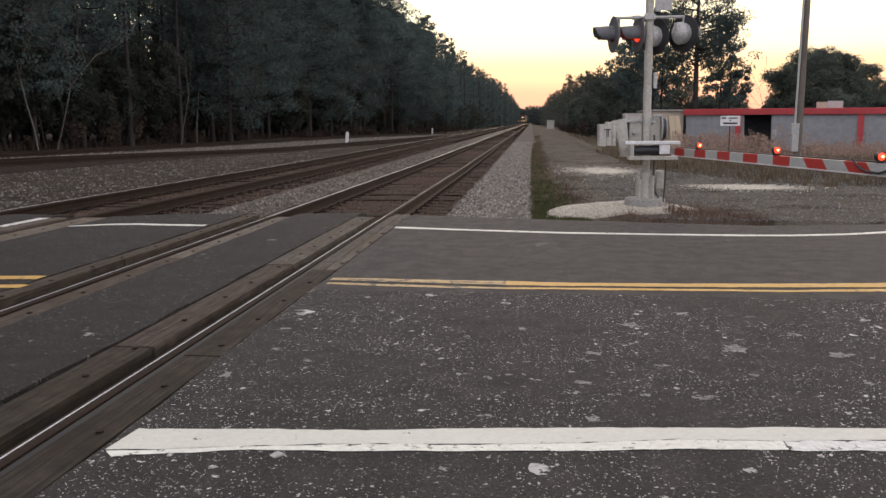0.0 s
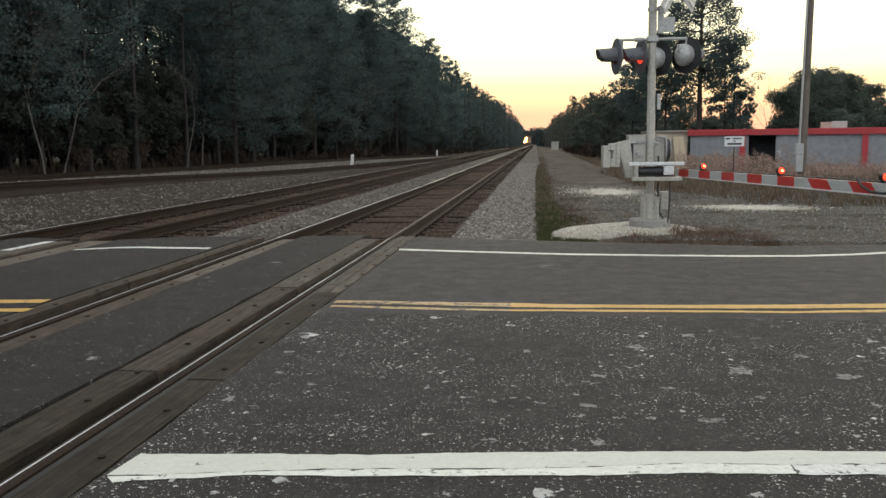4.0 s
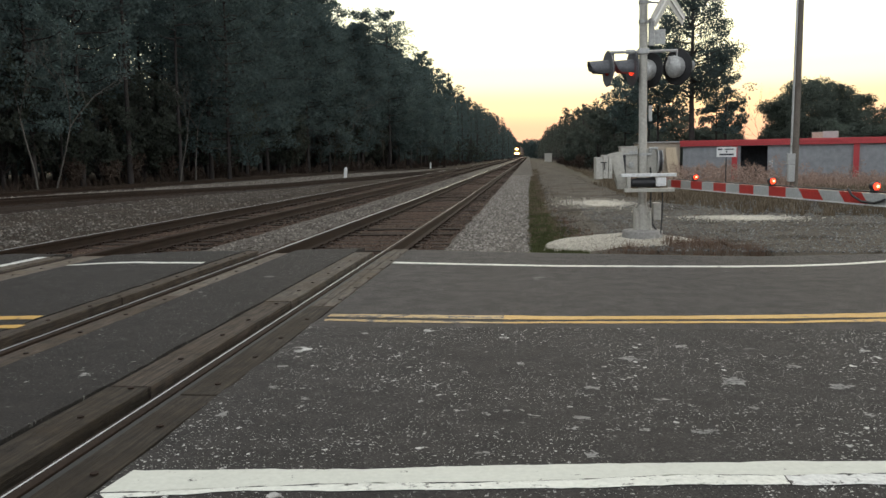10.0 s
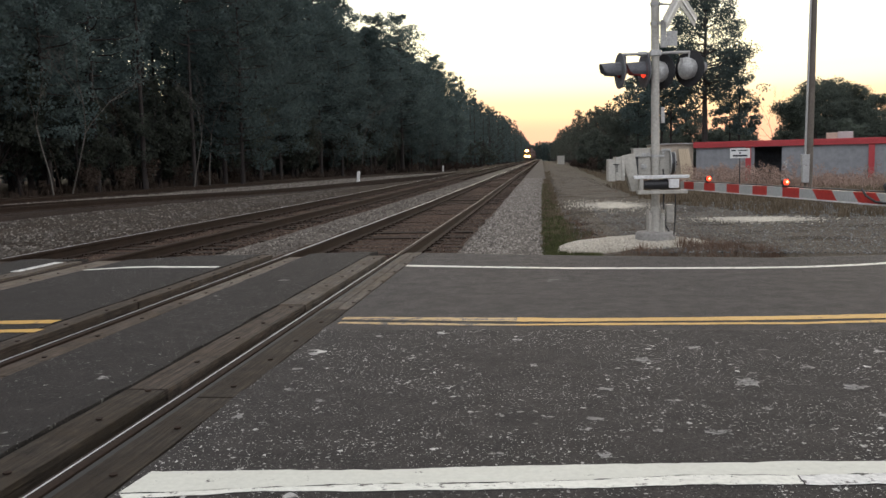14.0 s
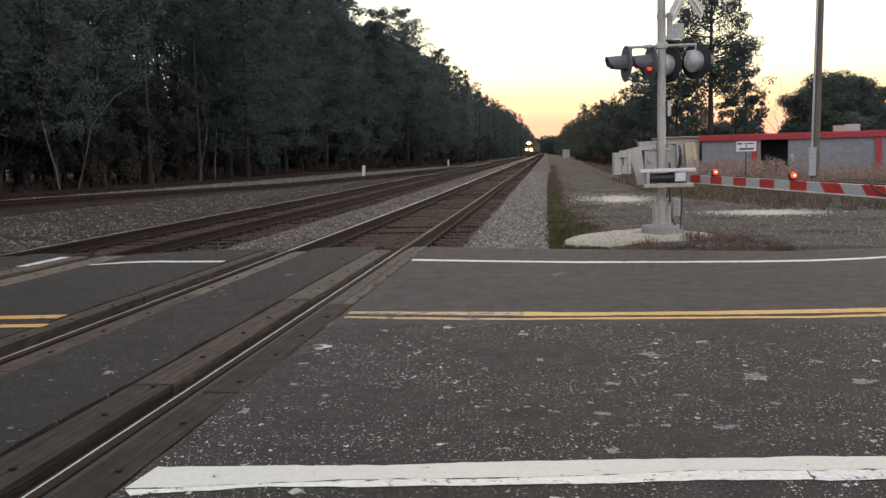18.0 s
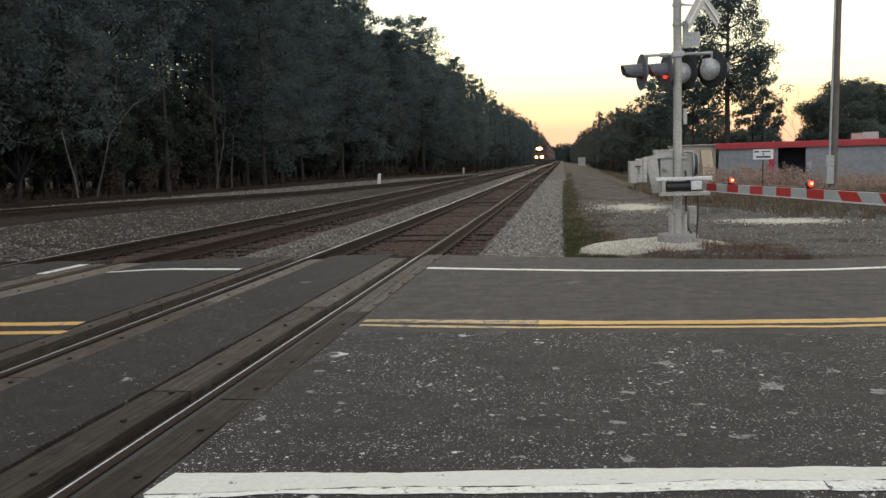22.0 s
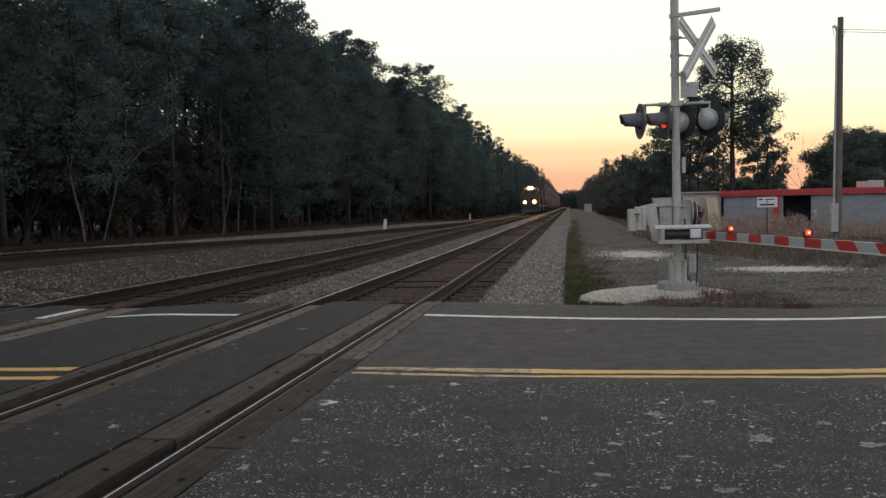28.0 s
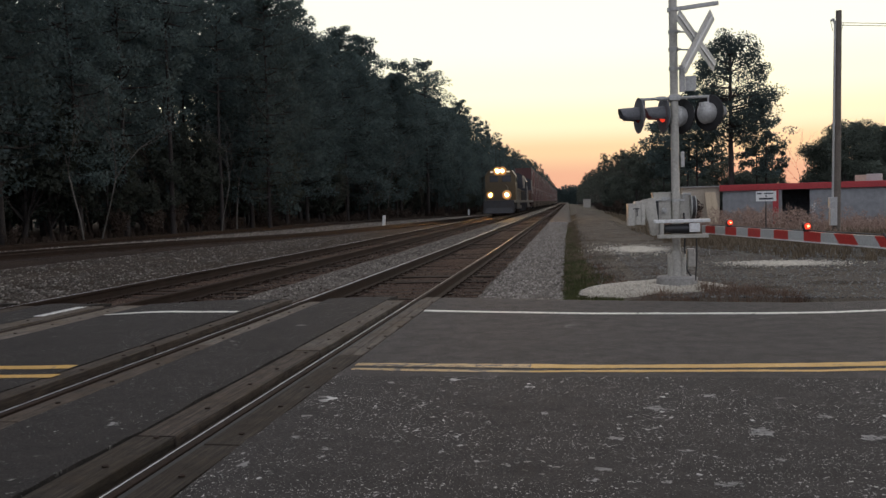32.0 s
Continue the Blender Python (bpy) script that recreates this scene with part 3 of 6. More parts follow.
slab("asphalt", CUTS[4][0], 60.0, 6.002, 10.75, ASPHALT_DARK, road, crumble, (0.7, 0.0))


def marking(name, line, material, label, seed, rough_end=0.0):
    """Paint 3 mm thick along a line of points (x, y, width); its edges are uneven and a little scalloped."""
    g = rng(seed)
    xs = [p[0] for p in line]
    n = max(4, int((xs[-1] - xs[0]) / 0.05))
    X = np.linspace(xs[0], xs[-1], n)
    Y = np.interp(X, xs, [p[1] for p in line])
    W = np.interp(X, xs, [p[2] for p in line])
    verts = []
    for i, (x, y, w) in enumerate(zip(X, Y, W)):
        a, b = g.normal(0, 0.0035, 2) + [0.012 * noise.noise((x * 2.5, seed, 1)), 0.012 * noise.noise((x * 2.5, seed, 6))]
        e = rough_end * max(0.0, 1 - i / 3)
        z = 0.0035 - 0.035 * smooth(10.25, 10.75, y)
        verts += [(x + e, y - w / 2 + a, z), (x - e * 0.2, y + w / 2 + b, z)]
    faces = [(2 * i, 2 * i + 2, 2 * i + 3, 2 * i + 1) for i in range(n - 1)]
    ob = new(name, mesh_of(name, verts, faces, material))
    return tagged(ob, label, "road marking", "road markings", "structure")


marking("edge_line", [(-1.53, 2.995, 0.225), (-1.32, 3.018, 0.213), (-1.056, 3.054, 0.18), (-0.71, 3.097, 0.148), (-0.083, 3.166, 0.174), (0.548, 3.254, 0.134), (0.965, 3.287, 0.137), (1.37, 3.325, 0.13), (6, 3.72, 0.13), (30, 5.8, 0.13)],
        WHITE_PAINT, "cream-white painted edge line with chipped borders", 1, -0.02)
marking("edge_line", [(-1.535, 2.845, 0.05), (-1.05, 2.946, 0.038), (-0.7, 2.987, 0.066), (-0.08, 3.044, 0.066), (0.55, 3.136, 0.098), (0.955, 3.168, 0.095)], WHITE_CHIPPED, "chipped older border of the white edge line", 12, 0.04)
marking("edge_line", [(0.96, 3.168, 0.095), (1.37, 3.2, 0.11), (6, 3.595, 0.11), (30, 5.67, 0.11)], WHITE_WORN, "worn grey older border of the white edge line", 14)
marking("edge_line", [(-1.565, 9.80, 0.16), (-0.92, 9.66, 0.13), (0.353, 9.45, 0.13), (1.27, 9.41, 0.13), (2.17, 9.39, 0.13), (2.77, 9.43, 0.13), (3.39, 9.58, 0.13), (3.87, 9.8, 0.13), (6, 10.75, 0.13), (9, 11.6, 0.13)],
        WHITE_CHIPPED, "thin white far edge line", 2)
marking("edge_line", [(-5.42, 9.58, 0.10), (-5.03, 9.80, 0.13), (-4.7, 9.86, 0.14), (-4.32, 9.81, 0.14), (-3.84, 9.80, 0.14)], WHITE_CHIPPED, "thin curved white edge line between the tracks", 3)
YEL = [(-1.53, 6.43, 0.115), (-0.18, 6.375, 0.15)], [(-0.18, 6.375, 0.165), (0.24, 6.367, 0.135), (1.07, 6.398, 0.135), (1.89, 6.463, 0.15), (2.6, 6.546, 0.17), (6, 6.98, 0.17), (30, 10.0, 0.17)]
YEL_THIN = [(-1.52, 6.245, 0.075), (-1.0, 6.205, 0.085), (-0.18, 6.167, 0.06)], [(-0.18, 6.167, 0.055), (0.24, 6.195, 0.075), (1.04, 6.217, 0.075), (1.83, 6.242, 0.07), (2.5, 6.333, 0.10), (6, 6.76, 0.10), (30, 9.78, 0.10)]
for (faded, bright), s_ in ((YEL, 4), (YEL_THIN, 5)):
    marking("centre_line", faded, YELLOW_WORN, "faded end of the yellow centre line", s_)
    marking("centre_line", bright, YELLOW_PAINT, "yellow double centre line", s_ + 2)
marking("centre_line", [(-5.4, 6.18, 0.13), (-3.81, 6.28, 0.15)], YELLOW_PAINT, "yellow double centre line between the tracks", 8)
marking("centre_line", [(-5.4, 5.82, 0.11), (-3.73, 5.92, 0.12)], YELLOW_PAINT, "yellow double centre line between the tracks", 9)

SCAR = surface("worn_pale_aggregate", (0.13, 0.126, 0.12), (0.33, 0.32, 0.305), 0.85, 9, 60, 0.5, 0.004, wear=((0.04, 0.037, 0.034), 22, 0.50))


def scar(x, y, w, d, seed):
    """A flat ragged patch where the road's skin has worn down to pale stone."""
    g = rng(seed)
    k = 18
    pts = [(x + 0.5 * w * q * math.cos(6.2832 * i / k), y + 0.5 * d * q * math.sin(6.2832 * i / k), 0.0022) for i, q in enumerate(g.uniform(0.45, 1.25, k))]
    verts = [(x, y, 0.003)] + pts
    ob = new("worn_patch", mesh_of("worn_patch", verts, [(0, 1 + i, 1 + (i + 1) % k) for i in range(k)], SCAR))
    ob.parent = road
    return tagged(ob, "pale worn patch in the asphalt")


for i, (x, y, w, d) in enumerate(((0.61, 5.08, 0.17, 0.12), (1.08, 4.58, 0.13, 0.17), (0.77, 3.72, 0.11, 0.08), (0.26, 3.4, 0.06, 0.07), (0.2, 3.75, 0.06, 0.06), (1.61, 4.51, 0.11, 0.12), (0.66, 4.22, 0.07, 0.05), (-0.04, 4.92, 0.05, 0.1), (0.96, 5.42, 0.08, 0.1), (1.49, 4.93, 0.07, 0.1), (-0.19, 3.93, 0.04, 0.05), (-0.35, 4.71, 0.04, 0.06), (-0.52, 4.12, 0.04, 0.05), (1.56, 4.0, 0.05, 0.06), (-0.17, 3.39, 0.07, 0.04), (-1.44, 3.86, 0.05, 0.09), (-2.5, 4.56, 0.07, 0.09), (0.35, 4.42, 0.09, 0.07), (0.52, 3.73, 0.05, 0.05), (1.07, 4.09, 0.04, 0.05))):
    scar(x, y, w * 1.15, d * 1.15, 900 + i)

# ---- tracks ----
def grade(y):
    """The line climbs a little, about one in four hundred, away from the road."""
    return 0.0026 * max(0.0, y - 25.0)


def siding_x(y):
    return -18.45 + 0.0796 * y


def siding_z(y):
    return -0.18 + 0.30 * smooth(54, 22, y)


def rear_x(y):
    return -26.0 + 0.068 * y


def rear_z(y):
    return -0.05 - 0.20 * smooth(74, 140, y)


def rail_mesh(name, ys, head, worn, bright, way, shine=0.0065):
    """A rail swept along way(y); a thin shining line runs on the rusty head."""
    o = [(-0.07, -0.172), (0.07, -0.172), (0.07, -0.160), (0.012, -0.142), (0.010, -0.050), (0.036, -0.040), (0.037, -0.010), (0.024, -0.0025), (0.0075, 0.001),
         (-0.0075, 0.001), (-0.024, -0.0025), (-0.037, -0.010), (-0.036, -0.040), (-0.010, -0.050), (-0.012, -0.142), (-0.07, -0.160)]
    k, verts = len(o), []
    for y in ys:
        wx, wz = way(y)
        verts += [(wx + (math.copysign(bright if y < 11 else shine, x) if abs(x) < 0.009 else x), y, wz + z) for x, z in o]
    faces, mats = [], []
    for j in range(len(ys) - 1):
        for i in range(k):
            faces.append((j * k + i, j * k + (i + 1) % k, (j + 1) * k + (i + 1) % k, (j + 1) * k + i))
            mats.append((2 if worn and ys[j] < 11 else 1) if i == 8 else 3 if i in (6, 7, 9, 10) else 0)
    faces += [tuple(range(k)), tuple(range((len(ys) - 1) * k, len(ys) * k))[::-1]]
    me = mesh_of(name, verts, faces, [RUST, head, worn or head, RUST_HEAD])
    me.polygons.foreach_set("material_index", mats + [0, 0])
    return me


def tie_mesh():
    bm = bmesh.new()
    box(bm, (0, 0, -0.09), (2.6, 0.22, 0.18), bevel=0.012)
    me = bpy.data.meshes.new("tie")
    bm.to_mesh(me)
    bm.free()
    me.materials.append(TIE)
    return me


def spike_plate_mesh():
    bm = bmesh.new()
    box(bm, (0, 0, 0.008), (0.33, 0.19, 0.016), bevel=0.003)
    for sx in (-0.095, 0.095):
        for sy in (-0.055, 0.055):
            box(bm, (sx, sy, 0.028), (0.022, 0.018, 0.03))
    me = bpy.data.meshes.new("tie_plate")
    bm.to_mesh(me)
    bm.free()
    me.materials.append(RUST)
    return me


TIE_ME, PLATE_ME = tie_mesh(), spike_plate_mesh()


def track(name, ys, way, heads, road_y, near, label, seed):
    """Rails on plates on ties; the ties within near metres are single pieces, those further off one joined mesh."""
    g = rng(seed)
    t = thing(name, pose(0, 0, 0), label, "railway track", kind="structure")
    y0, y1 = ys[0], ys[-1]
    for sx, head in zip((-RAIL / 2, RAIL / 2), heads):
        r = new("rail", rail_mesh("rail", ys, head, POLISH if name == "track_1" else None, 0.0065 if sx < 0 else 0.005, way, 0.015 if head is POLISH else 0.0065))
        r.parent, r.location = t, (sx, 0, 0)
    far_v, far_f = [], []
    y = y0
    while y < min(y1, 420):
        y += 0.54
        if road_y[0] < y < road_y[1]:
            continue
        dx, a, dz = g.normal(0, 0.05) + way(y)[0], g.normal(0, 1.2), g.normal(-0.003, 0.010) + way(y)[1]
        if near[0] < y < near[1]:
            o = new("tie", TIE_ME)
            o.parent, o.matrix_basis = t, pose(dx, y, -0.188 + dz, 0, 0, a)
            for sx in (-RAIL / 2, RAIL / 2):
                p = new("tie_plate", PLATE_ME)
                p.parent, p.matrix_basis = t, pose(sx + way(y)[0], y, -0.1885 + way(y)[1])
        else:
            b = len(far_v)
            for ex in (-1.3, 1.3):
                for ey in (-0.11, 0.11):
                    far_v += [(dx + ex, y + ey, -0.19 + dz), (dx + ex, y + ey, -0.34)]
            far_f += [(b, b + 2, b + 6, b + 4), (b, b + 1, b + 3, b + 2), (b + 4, b + 6, b + 7, b + 5), (b, b + 4, b + 5, b + 1), (b + 2, b + 3, b + 7, b + 6)]
    o = new("far_ties", mesh_of("far_ties", far_v, far_f, TIE))
    o.parent = t
    tagged(o, kind="stuff")
    return t


LINE_YS = [-80, 10.95, 11, 25, 40, 80, 120, 200, 300, 420, 600, 900]
BEND_YS = [-40] + list(np.arange(10, 60, 2.0)) + [60, 75, 90, 110, 130, 150]
track("track_1", LINE_YS, lambda y: (T1, grade(y)), (POLISH, DULL_HEAD), (-4.1, 11.4), (11, 75), "railway track with polished heads on dark ties", 1)
track("track_2", LINE_YS, lambda y: (T2, grade(y)), (POLISH, RUST_HEAD), (-4.1, 11.4), (11, 60), "rusty railway track on dark ties", 2)
track("track_3", BEND_YS, lambda y: (siding_x(y), siding_z(y)), (RUST_HEAD, RUST_HEAD), (-4.1, 11.2), (14, 60), "rusty siding track near the wood", 3)
track("track_4", BEND_YS, lambda y: (rear_x(y), rear_z(y)), (RUST_HEAD, RUST_HEAD), (-4.1, 20), (22, 70), "rusty rear siding along the wood's edge", 4)

# ballast beds
def bed(name, section, y0, y1, material, label, xshift=None, lift=None, hold=()):
    """A ballast bank: section holds (x, z); its points listed in hold stay at the foot while the rest follows the line's grade."""
    ys = spaced((y0, 40, int((40 - y0) / 0.4)), (40, 140, 60), (140, y1, 30))
    verts, k = [], len(section)
    for y in ys:
        s = 0 if xshift is None else xshift(y)
        for i, (x, z) in enumerate(section):
            w = 0.05 if 0 < i < k - 1 else 0.12
            up = 0.0 if i in hold else lift(x + s, y) if lift else grade(y)
            verts.append((x + s + w * noise.noise((x, y * 0.8, 1)), y, up + (z + 0.025 * noise.noise((x * 2, y * 1.4, 4)) if 0 < i < k - 1 else z)))
    faces = [(j * k + i, j * k + i + 1, (j + 1) * k + i + 1, (j + 1) * k + i) for j in range(len(ys) - 1) for i in range(k - 1)]
    return tagged(new(name, mesh_of(name, verts, faces, material, smooth=True)), label, "ballast", kind="structure")


def flat_lift(x, y):
    return 0.27 * smooth(54, 22, y) * smooth(-9.5, -15.0, x)


def rear_lift(x, y):
    """Follows the siding at its near side and the rear track at its far side."""
    u = min(1.0, max(0.0, (siding_x(y) - x) / max(1.0, siding_x(y) - rear_x(y))))
    return (1 - u) * siding_z(y) + u * rear_z(y)


bed("ballast_bed", [(-9.6, -0.55), (-8.6, -0.30), (-8.0, -0.222), (-7.4, -0.199), (-6.6, -0.193), (-5.9, -0.199), (-5.2, -0.215)], 10.9, 700, BALLAST_BROWN, "rust-brown ballast under the second track", hold=(0,))
bed("ballast_bed", [(-5.2, -0.221), (-4.9, -0.18), (-4.6, -0.15), (-4.3, -0.15), (-4.05, -0.20)], 10.9, 700, BALLAST, "grey ballast between the tracks")
bed("ballast_bed", [(-4.05, -0.201), (-3.4, -0.199), (-2.6, -0.192), (-1.9, -0.198), (-1.3, -0.205)], 10.9, 700, BALLAST_BROWN, "dark ballast between the rails")
bed("ballast_bed", [(-1.3, -0.211), (-1.05, -0.17), (-0.7, -0.155), (-0.35, -0.16), (-0.05, -0.19), (0.15, -0.24), (0.4, -0.46)], 10.6, 700, BALLAST, "pale grey ballast shoulder beside the drive", hold=(6,))
bed("ballast_bed", [(-0.8, -0.19), (0, -0.175), (0.8, -0.175), (1.3, -0.18), (1.6, -0.24), (2.4, -0.65)], 8, 150, SOOTY, "soot-brown ballast under the siding", siding_x, rear_lift)
bed("ballast_bed", [(-0.8, -0.185), (-1.4, -0.18), (-2.5, -0.21), (-4.0, -0.23), (-5.5, -0.21), (-6.8, -0.19), (-7.6, -0.18), (-8.6, -0.19), (-9.2, -0.28), (-9.8, -0.6)][::-1],
    8, 150, BALLAST, "pale grey gravel between the siding and the rear track", siding_x, rear_lift)
bed("ballast_bed", [(-17.5, -0.62), (-14.0, -0.40), (-12.5, -0.36), (-11, -0.37), (-9.6, -0.42), (-9.0, -0.55)], 10.9, 150, FLAT, "dull grey gravel flat between track and siding", None, flat_lift)
bed("ballast_bed", [(-9.6, -0.5), (-8, -0.24), (-5, -0.24), (-2, -0.24), (-1, -0.24), (0, -0.5)], -80, -4.0, BALLAST, "grey ballast under the tracks")

# crossing timbers: long planks along each rail, bolted, with gaps
def plank(parent, x0, x1, y0, y1, material, g):
    bm = bmesh.new()
    box(bm, ((x0 + x1) / 2, (y0 + y1) / 2, -0.079), (x1 - x0 - 0.006, y1 - y0 - 0.014, 0.150 + g.uniform(-0.006, 0.006)), bevel=0.005)
    return part("plank", bm, material, parent)


def bolts(parent, x, y0, y1, g):
    y = y0 + g.uniform(0.2, 0.5)
    while y < y1:
        bm = bmesh.new()
        tube(bm, (x, y, -0.002), (x, y, 0.004), 0.017, seg=8)
        part("bolt", bm, RUST, parent)
        y += g.uniform(0.5, 0.75)


def plank_run(c, a, b, ends, materials, g, bolt=True):
    """Planks end to end between the cross joints in ends."""
    for y0, y1, m in zip(ends, ends[1:], materials):
        plank(c, a + g.uniform(-0.006, 0.006), b + g.uniform(-0.006, 0.006), y0, y1, m, g)
    if bolt:
        bolts(c, (a + b) / 2 + 0.03, max(-1.0, ends[0]), ends[-1], g)


# Lays the rubber strips, and the near-black strips that paint groove shade
def filler(c, a, b, y1, top, material, label):
    bm = bmesh.new()
    box(bm, ((a + b) / 2, (y1 - 3.9) / 2, top - 0.05), (b - a, y1 + 3.9, 0.10), None, 0.004)
    part("rubber_or_shade_strip", bm, material, c, label)


def crossing(name, right, label, seed):
    g = rng(seed)
    return thing(name, pose(0, 0, 0), label, "crossing planks", "crossing timbers", "structure"), g, right, right - RAIL


c, g, r, l_ = crossing("track_crossing", T1R, "weathered bolted planks along the rails", 5)
plank_run(c, r - 0.372, r - 0.135, (-3.9, -1.1, 1.7, 4.35, 7.1, 10.95), (TIMBER, TIMBER, TIMBER, TIMBER_PALE, TIMBER_GREY), g)
plank_run(c, r + 0.082, r + 0.298, (-3.9, -0.7, 1.9, 4.2, 6.87), (TIMBER, TIMBER, TIMBER, TIMBER), g)
plank_run(c, r + 0.082, r + 0.185, (6.875, 9.22, 11.3), (TIMBER_GREY, TIMBER_GREY), g, False)
plank_run(c, r + 0.189, r + 0.298, (6.875, 9.22, 11.3), (TIMBER_GREY, TIMBER_GREY), g)
plank_run(c, l_ - 0.395, l_ - 0.235, (-3.9, -1.2, 1.6, 4.4, 7.3, 11.2), (TIMBER, TIMBER, TIMBER, TIMBER_PALE, TIMBER_PALE), g)
plank_run(c, l_ + 0.092, l_ + 0.280, (-3.9, -1.0, 1.8, 4.6, 7.4, 10.9), (TIMBER, TIMBER, TIMBER_PALE, TIMBER_PALE, TIMBER_GREY), g)
# the DARK strips here paint the groove's shade, the others are rubber
filler(c, r - 0.13, r - 0.04, 10.95, -0.085, DARK, "near-black strip painting the groove's shade")
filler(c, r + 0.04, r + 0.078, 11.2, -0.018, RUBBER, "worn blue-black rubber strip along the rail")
filler(c, l_ - 0.23, l_ - 0.04, 11.1, -0.085, DARK, "near-black strip painting the groove's shade")
filler(c, l_ + 0.04, l_ + 0.088, 10.9, -0.040, RUBBER, "black rubber filler beside the rail")

c, g, r, l_ = crossing("track_crossing", T2R, "grey weathered planks along the second track", 6)
plank_run(c, r - 0.46, r - 0.14, (-3.9, -1.0, 1.8, 4.6, 7.4, 10.55), (TIMBER, TIMBER, TIMBER_PALE, TIMBER_GREY, TIMBER_GREY), g)
plank_run(c, r + 0.07, r + 0.40, (-3.9, -1.0, 1.8, 4.6, 7.4, 10.6), (TIMBER, TIMBER, TIMBER_PALE, TIMBER_GREY, TIMBER_GREY), g)
plank_run(c, l_ - 0.35, l_ - 0.14, (-3.9, -1.0, 1.8, 4.6, 7.4, 10.6), (TIMBER, TIMBER, TIMBER_PALE, TIMBER_PALE, TIMBER_PALE), g)
plank_run(c, l_ + 0.12, l_ + 0.36, (-3.9, -1.0, 1.8, 4.6, 7.4, 10.6), (TIMBER, TIMBER, TIMBER_PALE, TIMBER_PALE, TIMBER_PALE), g)
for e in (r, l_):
    filler(c, e - 0.135, e - 0.04, 10.6, -0.07, DARK, "near-black strip painting the groove's shade")
    filler(c, e + 0.04, e + (0.065 if e == r else 0.115), 10.6, -0.05, RUBBER, "black rubber filler beside the rail")
bm = bmesh.new()
prism(bm, [(r - 0.44, 0.0), (r - 0.32, 0.0), (r - 0.32, 0.004), (r - 0.44, 0.004)], 0.95, pose(0, 9.95, 0.0))
part("painted_end", bm, WHITE_WORN, c, "white edge line painted across the plank")
for x0, x1 in ((T1 - 1.2, T1 + 1.15), (T2 - 1.2, T2 + 1.15)):   # dark flangeway floor under the rails
    bm = bmesh.new()
    box(bm, ((x0 + x1) / 2, 3.4, -0.19), (x1 - x0, 14.6, 0.03))
    tagged(part("crossing_bed", bm, LITTER), "dark dirt in the flangeways under the rails", "crossing bed", kind="structure")

# loose stones on the beds
def scatter(n, y0, y1, xf, zf, seed, power=1.6):
    g = rng(seed)
    y = y0 + (y1 - y0) * g.uniform(0, 1, n) ** power
    u = g.uniform(0, 1, n)
    x = np.array([xf(b, a) for a, b in zip(y, u)])
    return [(a, b, zf(a, b) + (grade(b) if -9 < a < 0.3 else flat_lift(a, b) if -15.5 < a <= -9 else 0.0)) for a, b in zip(x, y)], g


def bed_z(section):
    xs, zs = zip(*section)
    return lambda x, y: float(np.interp(x, xs, zs))


p, g = scatter(13000, 10.75, 60, lambda u, y: -1.25 + 1.38 * u + 0.16 * noise.noise((y * 1.7, 3.0, 0)) * u, bed_z([(-1.3, -0.19), (-1.05, -0.16), (-0.7, -0.15), (-0.35, -0.16), (-0.05, -0.18), (0.15, -0.23), (0.4, -0.4)]), 21)
lumps("ballast_stones", p, g.uniform(0.014, 0.036, len(p)), STONES, 22, label="loose pale grey ballast stones", category="gravel")
p, g = scatter(6000, 11.1, 60, lambda u, y: -5.15 + 1.1 * u, bed_z([(-5.2, -0.23), (-4.6, -0.14), (-4.3, -0.14), (-4.05, -0.2)]), 23)
lumps("ballast_stones", p, g.uniform(0.016, 0.040, len(p)), STONES_MID, 24, label="loose grey ballast stones between the tracks", category="gravel")
p, g = scatter(15000, 11.2, 60, lambda u, y: -15.0 + (5.8 - 0.05 * y) * u, bed_z([(-15.5, -0.6), (-14, -0.38), (-11, -0.35), (-9.6, -0.4), (-8.6, -0.29)]), 25, 2.4)
lumps("ballast_stones", p, g.uniform(0.012, 0.038, len(p)), STONES_DARK, 26, label="grey stones on the gravel flat", category="gravel")
p, g = scatter(14000, 11.0, 60, lambda u, y: (-3.95 + 2.6 * u) if u * 7919 % 1 < 0.5 else (-8.0 + 2.8 * u), lambda x, y: -0.199, 27)
lumps("ballast_stones", p, g.uniform(0.018, 0.04, len(p)), STONES_BROWN, 28, label="rust-brown ballast stones between the ties", category="gravel")
p, g = scatter(11000, 14, 110, lambda u, y: siding_x(y) - 0.9 - 6.2 * u, lambda x, y: rear_lift(x, y) - 0.19, 29, 1.9)
lumps("ballast_stones", p, g.uniform(0.025, 0.06, len(p)), STONES, 30, label="pale stones between the siding and the rear track", category="gravel")
p, g = scatter(5200, 11.2, 45, lambda u, y: -8.9 - (3.4 + 0.02 * y) * u ** 1.8, bed_z([(-14, -0.38), (-11, -0.35), (-9.6, -0.4), (-8.6, -0.29)]), 35, 1.7)
lumps("ballast_stones", p, g.uniform(0.014, 0.045, len(p)), STONES_MID, 36, label="pale ballast stones spilled beside the second track", category="gravel")
p, g = scatter(16000, 10.9, 24, lambda u, y: 1.2 + 7.5 * u, lambda x, y: ground_z(x, y) + 0.062, 31, 1.2)
lumps("loose_gravel", p, g.uniform(0.005, 0.023, len(p)), STONES_BLUE, 32, label="loose blue-grey gravel of the lot", category="gravel")
p, g = scatter(9000, 13, 60, lambda u, y: 0.5 + 2.6 * u, lambda x, y: ground_z(x, y) + 0.060, 33, 1.5)
lumps("loose_gravel", p, g.uniform(0.005, 0.02, len(p)), STONES_DARK, 34, label="small dull stones on the drive", category="gravel")

